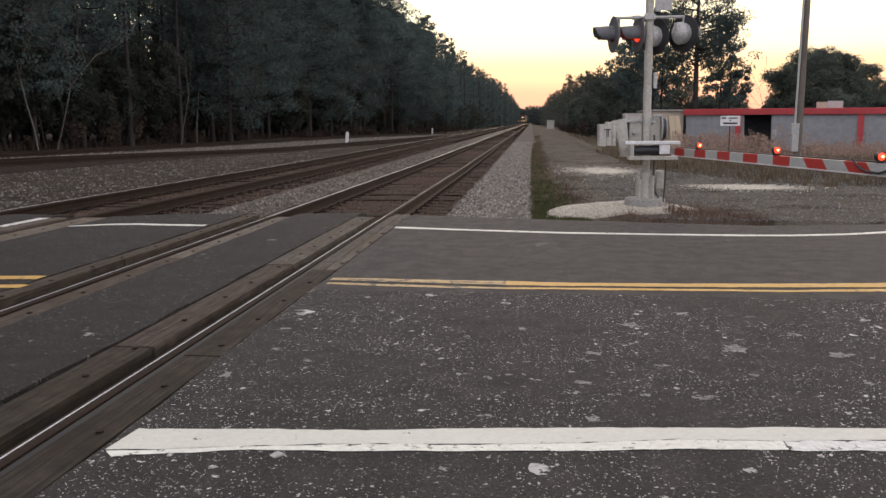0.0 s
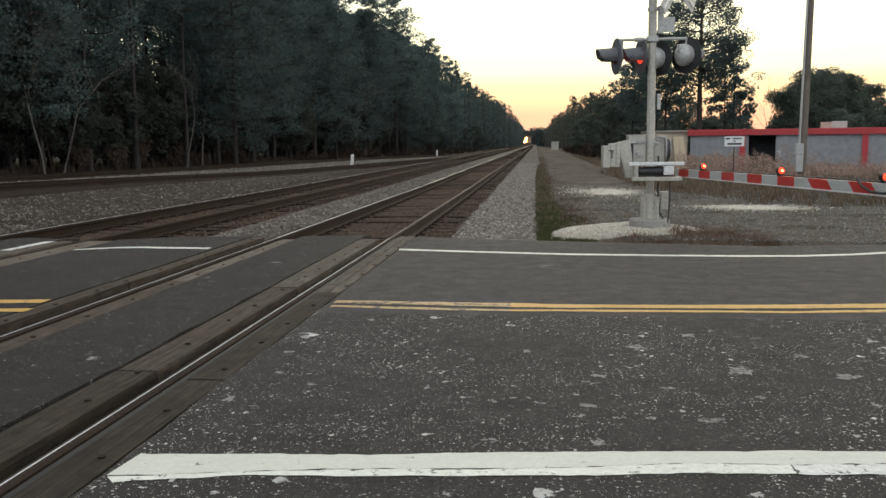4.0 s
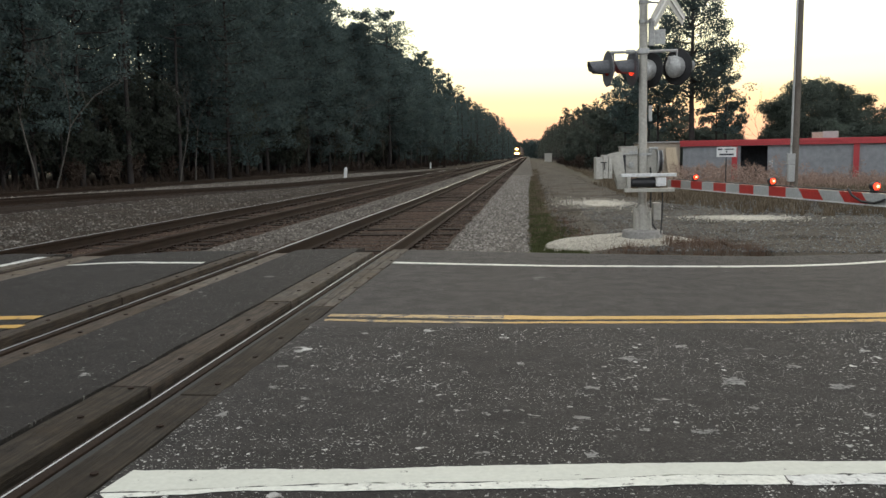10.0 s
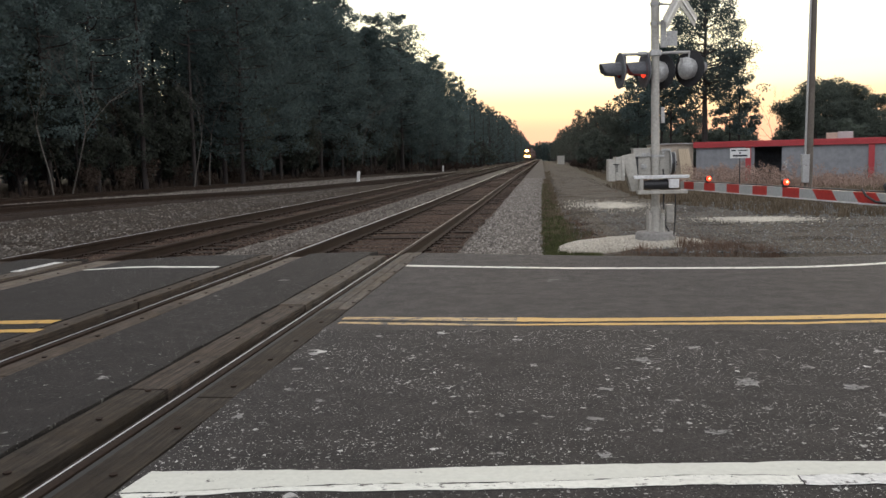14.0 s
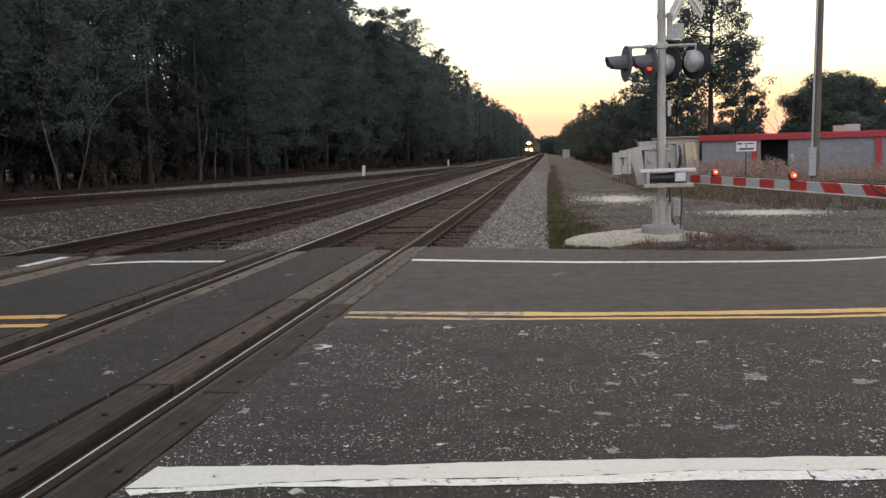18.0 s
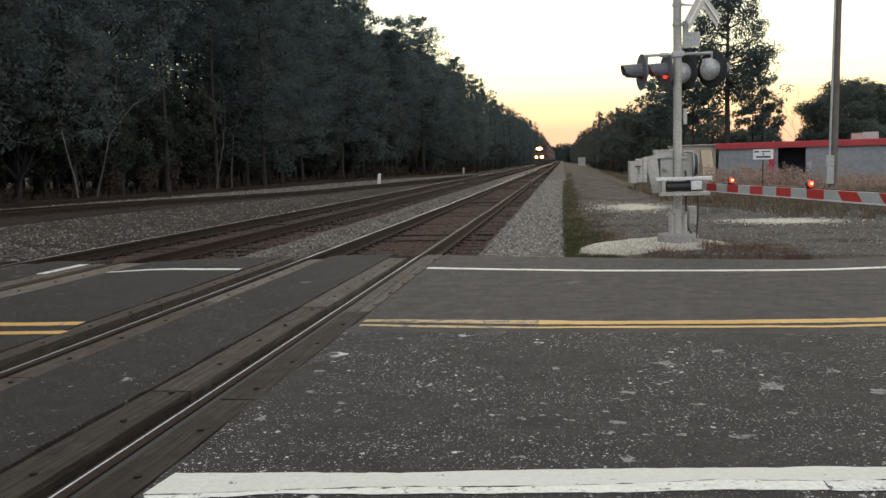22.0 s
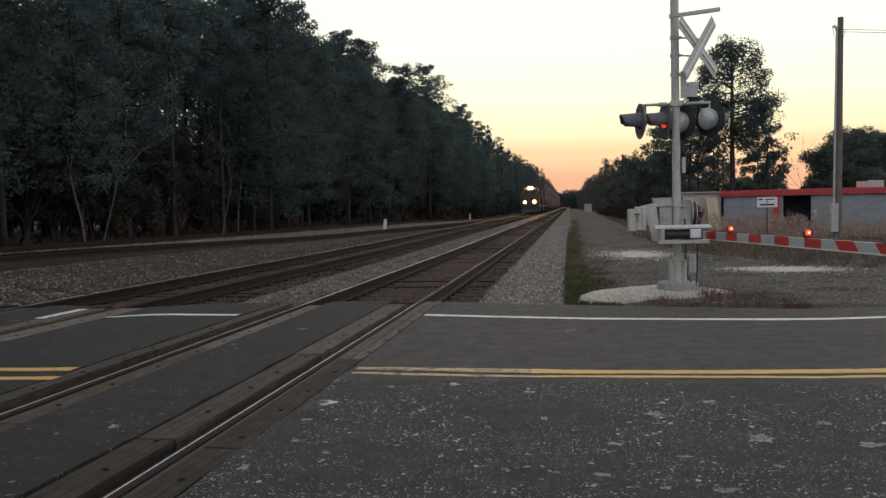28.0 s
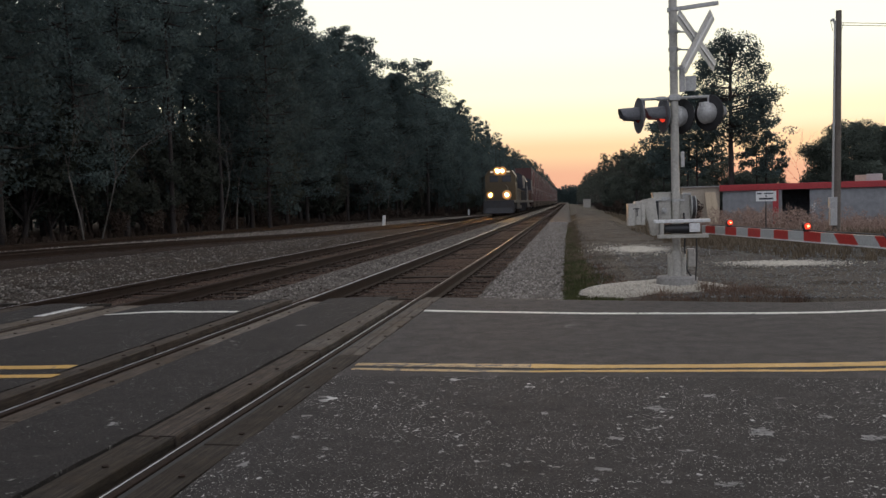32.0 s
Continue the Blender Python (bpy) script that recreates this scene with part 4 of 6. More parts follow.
# ---- limestone mound round the signal mast ----
def mound_z(x, y):
    d = math.hypot((x - 1.45) / 1.2, (y - 12.74) / 1.12)
    return -0.115 - 0.8 * max(0.0, d - 1.0) + 0.145 * max(0.0, 1 - d ** 2) ** 0.8 + 0.03 * noise.noise((x * 3, y * 3, 2)) * max(0, 1.2 - d)


gx, gy = spaced((0.0, 2.8, 36)), spaced((11.3, 14.1, 40))
sheet("limestone_mound", gx, gy, mound_z, lambda x, y: 0, [CHALK], label="low mound of white crushed limestone round the mast base", category="gravel", kind="structure")
g = rng(41)
q = [(x, y) for x, y in zip(g.uniform(0.0, 2.8, 14000), g.uniform(11.3, 14.1, 14000)) if math.hypot((x - 1.45) / 1.16, (y - 12.74) / 1.08) < 1 + g.normal(0, 0.05)]
lumps("limestone_lumps", [(x, y, mound_z(x, y) + 0.01) for x, y in q], g.uniform(0.005, 0.019, len(q)), STONES_WHITE, 42, label="white limestone lumps on the mound", category="gravel")
for (cx, cy, sx, sy), s in (((1.8, 22.6, 0.85, 2.2), 43), ((4.1, 16.9, 0.85, 0.75), 44)):
    g = rng(s)
    q = [(cx + a * sx, cy + b * sy) for a, b in g.normal(0, 0.55, (2600, 2))]
    lumps("limestone_lumps", [(x, y, ground_z(x, y) + 0.085) for x, y in q], g.uniform(0.006, 0.020, len(q)), STONES_WHITE, s + 5, label="scattered white limestone lumps", category="gravel")

# ---- grass and weeds ----
def clump_field(name, n, area, height, material, seed, label, per=6, keep=None, lean=0.6, width=0.006):
    g = rng(seed)
    x, y = g.uniform(area[0], area[1], n), g.uniform(area[2], area[3], n)
    ok = [i for i in range(n) if keep is None or keep(x[i], y[i])]
    r = [(x[i], y[i], max(ground_z(x[i], y[i]), mound_z(x[i], y[i]) if 11.3 < y[i] < 14.0 and 0.0 < x[i] < 2.7 else -9) - 0.01) for i in ok]
    h = g.uniform(*height, len(r))
    return blades(name, r, h, material, seed + 1, label, lean=lean, width=width, per=per)


clump_field("low_grass", 3600, (0.02, 1.0, 13.5, 60), (0.02, 0.085), STRAW, 69, "short straw-brown grass along the drive's edge", 9, lambda x, y: x < 0.5 + 0.45 * noise.noise((y * 0.7, x * 2, 3)), width=0.006)
clump_field("green_grass", 2600, (0.02, 0.8, 15, 48), (0.02, 0.075), GRASS, 71, "thin green grass along the drive's edge", 9, lambda x, y: x < 0.34 + 0.4 * noise.noise((y * 0.6, x * 2, 9)), width=0.005)
clump_field("green_grass", 7000, (0.0, 1.1, 11.15, 20), (0.02, 0.07), GRASS, 51, "short green grass along the ballast edge", 9, lambda x, y: math.hypot((x - 1.45) / 1.2, (y - 12.74) / 1.12) > 1.0 and 0.06 < x < 0.42 + 0.4 * smooth(22, 13, y) - 0.2 * smooth(12.0, 10.9, y) + 0.25 * noise.noise((y, x, 0)), width=0.004)
clump_field("dead_weeds", 1500, (0.3, 1.1, 15, 95), (0.03, 0.13), STRAW, 63, "dead weeds along the ballast edge", 7, lambda x, y: noise.noise((y * 0.5, x * 3, 2)) > -0.1, width=0.005)
clump_field("dead_weeds", 900, (0.45, 1.5, 13.2, 19), (0.02, 0.08), WEED, 67, "low brown weeds beside the grass", 9, lambda x, y: noise.noise((x * 1.6, y * 0.8, 6)) > -0.15 + 0.9 * smooth(0.7, 1.5, x), width=0.005)
clump_field("dead_weeds", 1500, (0.4, 4.5, 11.6, 34), (0.03, 0.14), WEED, 65, "scattered dead weeds on the drive", 8, lambda x, y: noise.noise((x * 0.9, y * 0.6, 4)) > 0.18 - 0.5 * smooth(1.4, 0.7, x) * smooth(17, 14, y), width=0.005)
clump_field("dead_weeds", 1300, (0.8, 3.5, 10.75, 12.3), (0.05, 0.22), WEED, 53, "reddish dead weeds along the road edge", 11, lambda x, y: (x > 1.9 and x < 2.9 + 0.5 * noise.noise((x * 2, y * 2, 1)) and y > 10.95) or (0.9 < x < 2.1 and 11.15 < y < 11.75 and noise.noise((x * 2.5, y * 2, 0)) > -0.12), lean=1.1, width=0.0024)
clump_field("dry_weeds", 2600, (0.9, 5, 25, 120), (0.10, 0.5), STRAW, 55, "dry weeds beside the drive", 6, lambda x, y: x > 2.6 + 0.02 * y + 0.4 * noise.noise((y * 0.3, 0, 0)))
clump_field("dry_grass_field", 7500, (2.6, 26, 17.5, 40), (0.10, 0.34), STRAW, 57, "dry olive-brown grass on the lot", 9, lambda x, y: x > 3.0 + 0.35 * max(0, 24 - y) + 0.5 * noise.noise((x, y, 3)), width=0.010)
clump_field("low_weeds", 230, (-14.5, -9.6, 11.3, 19), (0.06, 0.36), GRASS, 59, "scattered dull green weeds on the gravel flat", 12, lambda x, y: noise.noise((x, y * 0.7, 3)) > 0.05, width=0.008)
clump_field("dry_weeds", 3600, (-27, -21.0, 8, 120), (0.15, 0.6), TWIGS, 61, "brown brush along the wood's edge", 8, lambda x, y: x < rear_x(y) - 1.5, width=0.012)
# ---- trees ----
def limb(verts, faces, pts, radii, seg=5):
    """A tapering branch through pts, added to the lists."""
    b0 = len(verts)
    for i, (p, r) in enumerate(zip(pts, radii)):
        d = (Vector(pts[min(i + 1, len(pts) - 1)]) - Vector(pts[max(i - 1, 0)])).normalized()
        u = d.orthogonal().normalized()
        w = d.cross(u)
        for k in range(seg):
            a = 6.2832 * k / seg
            q = Vector(p) + (u * math.cos(a) + w * math.sin(a)) * r
            verts.append(tuple(q))
    for i in range(len(pts) - 1):
        for k in range(seg):
            a, b = b0 + i * seg + k, b0 + i * seg + (k + 1) % seg
            faces.append((a, b, b + seg, a + seg))
    faces.append(tuple(b0 + (len(pts) - 1) * seg + k for k in range(seg)))


def tufts(centres, radius, count, size, g, flat=0.6, slim=0.27):
    """Many thin leaf or needle blades about each centre."""
    c = np.repeat(np.asarray(centres, float), count, 0)
    r = np.repeat(np.asarray(radius, float), count)
    k = len(c)
    d = g.normal(0, 1, (k, 3))
    d /= np.linalg.norm(d, axis=1, keepdims=True) + 1e-9
    p = c + d * (r * g.uniform(0.25, 1, k) ** 0.6)[:, None] * np.array([1, 1, flat])
    o = d + g.normal(0, 0.6, (k, 3))
    o /= np.linalg.norm(o, axis=1, keepdims=True) + 1e-9
    s = np.cross(o, g.normal(0, 1, (k, 3)))
    s /= np.linalg.norm(s, axis=1, keepdims=True) + 1e-9
    ln = size * g.uniform(0.6, 1.4, k)[:, None]
    v = np.stack([p - o * ln * 0.5, p + s * ln * slim, p + o * ln * 0.5, p - s * ln * slim], 1)
    f = np.arange(4 * k).reshape(k, 4)
    return v.reshape(-1, 3).tolist(), f.tolist()


def pine(name, h, seed, crown_from=0.45, spread=2.6, limbs=40, per=42, size=0.25, label="tall pine with a dark ragged crown", lean=0.25, low=7, puff=1.0):
    """Long bare tapered trunk, whorled limbs, needle tufts along the limbs."""
    g = rng(seed)
    t = thing(name, pose(0, 0, 0), label, "tree", "pines")
    V, F = [], []
    r0 = 0.0075 * h + 0.02
    ln = g.normal(0, lean, 2)
    zs = np.linspace(0, 1, 9)
    axis = [Vector((ln[0] * z * z + 0.10 * noise.noise((z * 3, seed, 0)), ln[1] * z * z + 0.10 * noise.noise((z * 3, seed, 7)), z * h)) for z in zs]
    limb(V, F, axis, [r0 * (1.25 if z == 0 else 1 - 0.85 * z) for z in zs], 8)
    at = lambda z: axis[min(7, int(z * 8))].lerp(axis[min(8, int(z * 8) + 1)], z * 8 - int(z * 8)) if z < 1 else axis[8]
    cs, rs = [], []
    for i in range(limbs):
        z = crown_from + (1 - crown_from) * ((i + g.uniform(0, 1)) / limbs)
        a = i * 2.4 + g.normal(0, 0.3)
        prof = math.sin(math.pi * min(1, 0.16 + 0.84 * (z - crown_from) / (1 - crown_from))) ** 0.7
        L = spread * (0.25 + 0.85 * prof) * g.uniform(0.65, 1.2)
        b = at(z)
        up = 0.25 + 0.5 * (z - crown_from)
        tip = b + Vector((math.cos(a) * L, math.sin(a) * L, L * up * g.uniform(0.2, 1.0)))
        mid = b.lerp(tip, 0.5) + Vector((0, 0, -0.08 * L))
        limb(V, F, [b, mid, tip], [0.05 + 0.004 * h * 0.5, 0.035, 0.012], 4)
        for f in (0.45, 0.7, 0.88, 1.0):
            q = b.lerp(tip, f) + Vector(g.normal(0, 0.12 * L, 3))
            cs.append(tuple(q))
            rs.append((0.42 + 0.16 * L * g.uniform(0.6, 1.2)) * puff)
    for i in range(low):                                     # dead stubs under the crown
        z = g.uniform(0.4 * crown_from, crown_from)
        a, L = g.uniform(0, 6.28), g.uniform(0.4, 1.6)
        b = at(z)
        limb(V, F, [b, b + Vector((math.cos(a) * L, math.sin(a) * L, g.uniform(-0.2, 0.3)))], [0.03, 0.008], 4)
    cs.append(tuple(at(0.99)))
    rs.append(0.5)
    tr = new("trunk", mesh_of("trunk", V, F, BARK, True))
    tr.parent = t
    v, f = tufts(cs, rs, per, size, g)
    cr = new("crown", mesh_of("crown", v, f, NEEDLES))
    cr.parent = t
    return t


def bare_tree(name, h, seed, material, label, forks=5, lean=0.05, spread=0.36, group="bare trees"):
    """Leafless tree: trunk that forks again and again into fine twigs."""
    g = rng(seed)
    t = thing(name, pose(0, 0, 0), label, "tree", group)
    V, F = [], []
    Vt, Ft = [], []

    def grow(p, d, L, r, level):
        pts, rad = [p], [r]
        for i in range(3):
            d = (d + Vector(g.normal(0, 0.04 if level == 0 else 0.10, 3))).normalized()
            p = p + d * L / 3
            pts.append(p)
            rad.append(r * (1 - 0.14 * (i + 1)))
        limb(V if level < 2 else Vt, F if level < 2 else Ft, pts, rad, 7 if level == 0 else 4)
        if level >= forks:
            return
        for i in range(2 if level < 1 else 3):
            nd = (d + Vector(g.normal(0, spread, 3)) + Vector((0, 0, 0.12))).normalized()
            grow(p if i < 2 else pts[2], nd, L * g.uniform(0.52, 0.76), r * 0.56, level + 1)

    grow(Vector((0, 0, 0)), Vector((g.normal(0, lean), g.normal(0, lean), 1)).normalized(), h * 0.42, (0.0055 if group == "bare trees" else 0.0075) * h, 0)
    a = new("trunk", mesh_of("trunk", V, F, material, True))
    a.parent = t
    b = new("twig_spray", mesh_of("twig_spray", Vt, Ft, material))
    b.parent = t
    tagged(b, kind="stuff")
    return t


def broad_tree(name, h, w, seed, label, clumps=90, per=90, size=0.17, trunk=0.25, material=None, group="broad trees"):
    """Round-headed evergreen: short forked trunk, limbs, crown of leaf clumps with gaps."""
    g = rng(seed)
    t = thing(name, pose(0, 0, 0), label, "tree", group)
    V, F = [], []
    base = h * trunk
    straight = group == "pines"
    limb(V, F, [(0, 0, 0), (0.05, 0, base * 0.5), (0, 0.05, base), (0, 0, h * (0.95 if straight else 0.7))], [0.02 * h, 0.016 * h, 0.013 * h, 0.004 * h], 7)
    cs, rs = [], []
    for i in range(clumps):
        d = Vector(g.normal(0, 1, 3)).normalized()
        r = g.uniform(0.45, 1.0) ** 0.5
        q = Vector((d.x * w / 2 * r, d.y * w / 2 * r, base + (h - base) * (0.5 + 0.5 * d.z * r)))
        if group == "pines":
            k = 1.12 - 0.42 * max(0.0, (q.z - base) / (h - base))
            q.x, q.y = q.x * k, q.y * k
        q.x += 0.12 * w * noise.noise((q.z * 0.6, seed, 1))
        cs.append(tuple(q))
        rs.append(0.085 * w * g.uniform(0.7, 1.5))
        if i % 4 == 0:
            foot = max(base * 0.75, q.z - 1.0) if straight else base * g.uniform(0.7, 1.6)
            elbow = Vector((q.x * 0.5, q.y * 0.5, (foot + q.z) / 2 - 0.1)) if straight else q * 0.5 + Vector((0, 0, base * 0.5))
            limb(V, F, [(0, 0, foot), tuple(elbow), tuple(q)], [0.006 * h, 0.004 * h, 0.001 * h], 4)
    a = new("trunk", mesh_of("trunk", V, F, BARK, True))
    a.parent = t
    v, f = tufts(cs, rs, per, size, g, 0.8, 0.4)
    b = new("crown", mesh_of("crown", v, f, material or LEAVES))
    b.parent = t
    return t


def shrub(name, h, seed, label, material):
    g = rng(seed)
    t = thing(name, pose(0, 0, 0), label, "shrub", "brush")
    V, F = [], []
    tips = []
    for i in range(9):
        a, r = g.uniform(0, 6.28), g.uniform(0.2, 0.7) * h * 0.6
        tip = Vector((math.cos(a) * r, math.sin(a) * r, h * g.uniform(0.6, 1)))
        limb(V, F, [(0, 0, 0), tuple(tip * 0.5 + Vector((0, 0, 0.1 * h))), tuple(tip)], [0.02, 0.012, 0.004], 4)
        tips += [tuple(tip * k) for k in (0.55, 0.8, 1.0)]
    a = new("stem_spray", mesh_of("stem_spray", V, F, TWIGS))
    a.parent = t
    tagged(a, kind="stuff")
    v, f = tufts(tips, [0.32 * h * 0.6] * len(tips), 26, 0.16, g, 1.0, 0.22)
    b = new("foliage", mesh_of("foliage", v, f, material))
    b.parent = t
    return t


def spread_copies(protos, spots, seed):
    """The first spots take the prototypes themselves, the rest copies."""
    g = rng(seed)
    used = set()
    for x, y, s in spots:
        k = int(g.integers(len(protos)))
        z = ground_z(x, y) - 0.08
        m = pose(x, y, z, 0, 0, float(g.uniform(0, 360)))
        if k not in used:
            used.add(k)
            protos[k].matrix_basis, protos[k].scale = m, (s, s, s)
        else:
            c = copy_thing(protos[k], m)
            c.scale = (s, s, s)
    for k, p in enumerate(protos):
        if k not in used:
            p.matrix_basis = pose(-40, 60 + 9 * k, -0.1)


g = rng(71)
pines = [pine("pine_tree", h, 100 + i, cf, sp, lb, 62, 0.20) for i, (h, cf, sp, lb) in enumerate(((17.5, 0.22, 2.7, 56), (16, 0.18, 2.5, 56), (18.5, 0.30, 2.9, 52), (15, 0.14, 2.6, 58), (17, 0.24, 2.5, 54), (16.5, 0.12, 2.9, 60)))]
high_pines = [pine("pine_tree", h, 110 + i, cf, sp, 30, 60, 0.20, "tall pine with a long bare trunk") for i, (h, cf, sp) in enumerate(((18.0, 0.60, 2.3), (17.0, 0.56, 2.1)))]


def in_gap(x, y):
    """The thin stretch of the wood through which the sky shows between bare trunks."""
    a = math.degrees(math.atan2(-x, y))
    return 21.2 < a < 27.2 and y > 5


spots = []
for y in np.arange(14, 205, 4.6):
    for row, x0 in enumerate((-25.5, -30, -35, -41)):
        if row == 3 and y > 130:
            continue
        k = 1 if y < 150 else 1.0
        px, py = min(x0 + g.normal(0, 1.2) + 0.016 * y, rear_x(y) - 2.6 if y < 50 else 0.0), y + g.normal(0, 1.3)
        spots.append((px, py, g.uniform(0.92, 1.12) * (1.0 + 0.09 * smooth(30, 80, y) + 0.10 * smooth(70, 150, y) + 0.02 * smooth(150, 200, y))))
spread_copies(pines, [q for q in spots if not in_gap(q[0], q[1])], 72)
spread_copies(high_pines, [q for q in spots if in_gap(q[0], q[1])], 77)


def far_pines(name, spots, label, seed, per=16, size=0.6, swell=1.0, base=0.10, leaf=None):
    """Distant pines: trunks and ragged crowns of large tufts, joined."""
    g = rng(seed)
    V, F, cs, rs = [], [], [], []
    for x, y, h in spots:
        limb(V, F, [(x, y, -0.4), (x, y, h * 0.5), (x, y, h)], [0.22, 0.16, 0.03], 4)
        for i in range(30):
            z = h * (base + (1 - base) * (i + g.uniform(0, 1)) / 30)
            r = 2.9 * math.sin(math.pi * min(1.0, 0.25 + 0.75 * max(0.0, z / h - 0.1) / 0.9)) ** 0.8 * g.uniform(0.2, 1.1)
            a = g.uniform(0, 6.283)
            cs.append((x + math.cos(a) * r, y + math.sin(a) * r, z))
            rs.append(g.uniform(0.5, 1.1) * swell)
    tr = new(name, mesh_of(name, V, F, BARK))
    tagged(tr, label + ", trunks", "woods", kind="stuff")
    v, f = tufts(cs, rs, per, size, g, 0.6, 0.2 if size < 1 else 0.35)
    tagged(new(name, mesh_of(name, v, f, leaf or NEEDLES)), label + ", crowns", "woods", kind="stuff")


edge_x = lambda y: -21.5 + 1.5 * smooth(300, 900, y)
far_pines("far_pine_wood", [(edge_x(y) - 5.2 * k + g.normal(0, 1.0), y + g.normal(0, 1.5), g.uniform(19, 24) + 5.5 * smooth(280, 650, y)) for y in list(np.arange(205, 600, 5.5)) + list(np.arange(600, 1180, 10.0)) for k in range(3)], "dense dark pine wood along the line", 81, 20, 0.7, 1.0, 0.01)
# unseen wood behind the camera, added to block the left-hand sky
far_pines("deep_pine_wood", [(-26 - 6 * k + g.normal(0, 1.5), y + g.normal(0, 2), g.uniform(14, 18)) for y in np.arange(-90, 10, 6) for k in range(3)], "unseen pine wood added behind the road", 83)
far_pines("deep_pine_wood", [(-49 - 7 * k + g.normal(0, 1.5), y + g.normal(0, 2), g.uniform(16, 21)) for y in np.arange(0, 330, 6) for k in range(3) if not in_gap(-49 - 7 * k, y)], "dark depth of the pine wood", 84, 24, 0.75)
far_pines("deep_pine_wood", [(-49 - 7 * k + g.normal(0, 1.5), y + g.normal(0, 2), g.uniform(15, 19)) for y in np.arange(0, 330, 5) for k in range(3) if in_gap(-49 - 7 * k, y)], "thin pines deep in the wood", 87, 15, 0.6, 1.0, 0.2)
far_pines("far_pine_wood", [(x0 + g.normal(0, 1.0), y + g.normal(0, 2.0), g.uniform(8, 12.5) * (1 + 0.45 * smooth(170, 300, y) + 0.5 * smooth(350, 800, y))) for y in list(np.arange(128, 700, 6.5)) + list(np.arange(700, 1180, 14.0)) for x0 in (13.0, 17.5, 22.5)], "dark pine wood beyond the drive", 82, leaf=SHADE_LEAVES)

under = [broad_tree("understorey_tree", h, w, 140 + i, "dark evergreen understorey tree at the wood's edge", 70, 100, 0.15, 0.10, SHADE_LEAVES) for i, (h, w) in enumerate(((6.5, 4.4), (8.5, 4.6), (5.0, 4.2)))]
spots = [(min(-26.0 - abs(g.normal(0, 2.0)) + 0.016 * y, rear_x(y) - 3.0 if y < 50 else 0.0), y + g.normal(0, 1.6), g.uniform(0.8, 1.3)) for y in np.arange(10, 260, 3.0)]
spots += [(-21.5 + g.normal(0, 0.8), y + g.normal(0, 2), g.uniform(0.8, 1.3)) for y in np.arange(260, 420, 9)]
spread_copies(under, spots, 73)

bare = [bare_tree("bare_tree", h, 160 + i, m, l, forks=4) for i, (h, m, l) in enumerate(((9, PALE_BARK, "leafless pale-barked tree at the wood's edge"), (7.5, TWIGS, "leafless brown tree at the wood's edge"), (8.5, TWIGS, "slender leafless brown tree")))]
spots = [(min(-23.6 + g.normal(0, 0.6) + 0.02 * y, rear_x(y) - 1.9), y + g.normal(0, 1.5), g.uniform(0.7, 1.1)) for y in np.arange(44, 190, 6.5)]
spread_copies(bare[1:], spots, 74)
# the pale leafless trees that stand out before the dark wood: one forked, one leaning, a pair further along
bare[0].matrix_basis = pose(-24.3, 40.6, -0.3, 0, 0, 40)
for x, y, tilt, turn, k in ((-24.2, 42.0, 15, 150, 0.95), (-22.6, 106.0, 17, 10, 1.25), (-22.9, 104.0, 1, 70, 1.0), (-23.0, 55.0, 2, 200, 0.9), (-23.1, 58.0, -2, 280, 1.0), (-21.8, 146.0, 2, 120, 1.0)):
    m = copy_thing(bare[0], pose(x, y, -0.3, 0, tilt, 0) @ pose(0, 0, 0, 0, 0, turn))
    m.scale = (k, k, k)

brush = [shrub("brush", 1.7, 180, "brown brush at the wood's edge", TWIGS), shrub("brush", 1.3, 181, "dull brown brush with few leaves at the wood's edge", TWIGS)]
spots = [(min(-22.9 + g.normal(0, 0.5) + 0.02 * y, rear_x(y) - 1.9), y + g.normal(0, 1.0), g.uniform(0.5, 1.1)) for y in np.arange(16, 240, 3.0)]
spread_copies(brush, spots, 75)

# the right-hand side: a lone tall pine, woods beyond the lot, trees along the line
big = broad_tree("pine_tree", 19.4, 9.4, 201, "tall domed pine with open clumped crown behind the lot", 215, 150, 0.15, 0.38, NEEDLES, "pines")
big.matrix_basis = pose(16.7, 92, -0.8)
for x, y, h, w, k, s_ in ((20.4, 93, 9.0, 5.0, 30, 206), (13.6, 94, 9.5, 4.6, 24, 207)):
    o = broad_tree("pine_tree", h, w, s_, "lower pine with loose clumped crown behind the lot", k, 170, 0.15, 0.42, NEEDLES, "pines")
    o.matrix_basis = pose(x, y, -0.8)
for x, y, h, s in ((12.9, 96, 13.5, 202), (20.3, 97, 13.0, 203), (10.8, 100, 11.0, 204)):
    o = pine("pine_tree", h, s, 0.4, 2.2, 34, 60, 0.24, "slender pine behind the lot")
    o.matrix_basis = pose(x, y, -0.8)
oak = broad_tree("oak_tree", 10.9, 11.0, 210, "broad dark oak behind the building", 520, 190, 0.17, 0.12)
oak.matrix_basis = pose(35.0, 112, -0.8)
o = broad_tree("oak_tree", 9.2, 9, 211, "dark oak tree behind the building", 260, 150, 0.17, 0.12)
o.matrix_basis = pose(42, 116, -0.8)
o = bare_tree("bare_tree", 8.2, 212, TWIGS, "leafless tree behind the building", 5)
o.matrix_basis = pose(25.6, 100, -0.8)
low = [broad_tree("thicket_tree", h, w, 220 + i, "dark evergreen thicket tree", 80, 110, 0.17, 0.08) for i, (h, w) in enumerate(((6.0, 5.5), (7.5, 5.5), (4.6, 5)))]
spots = [(x + g.normal(0, 1), 104 + g.normal(0, 3), g.uniform(0.8, 1.1)) for x in np.arange(9, 60, 3.2)]
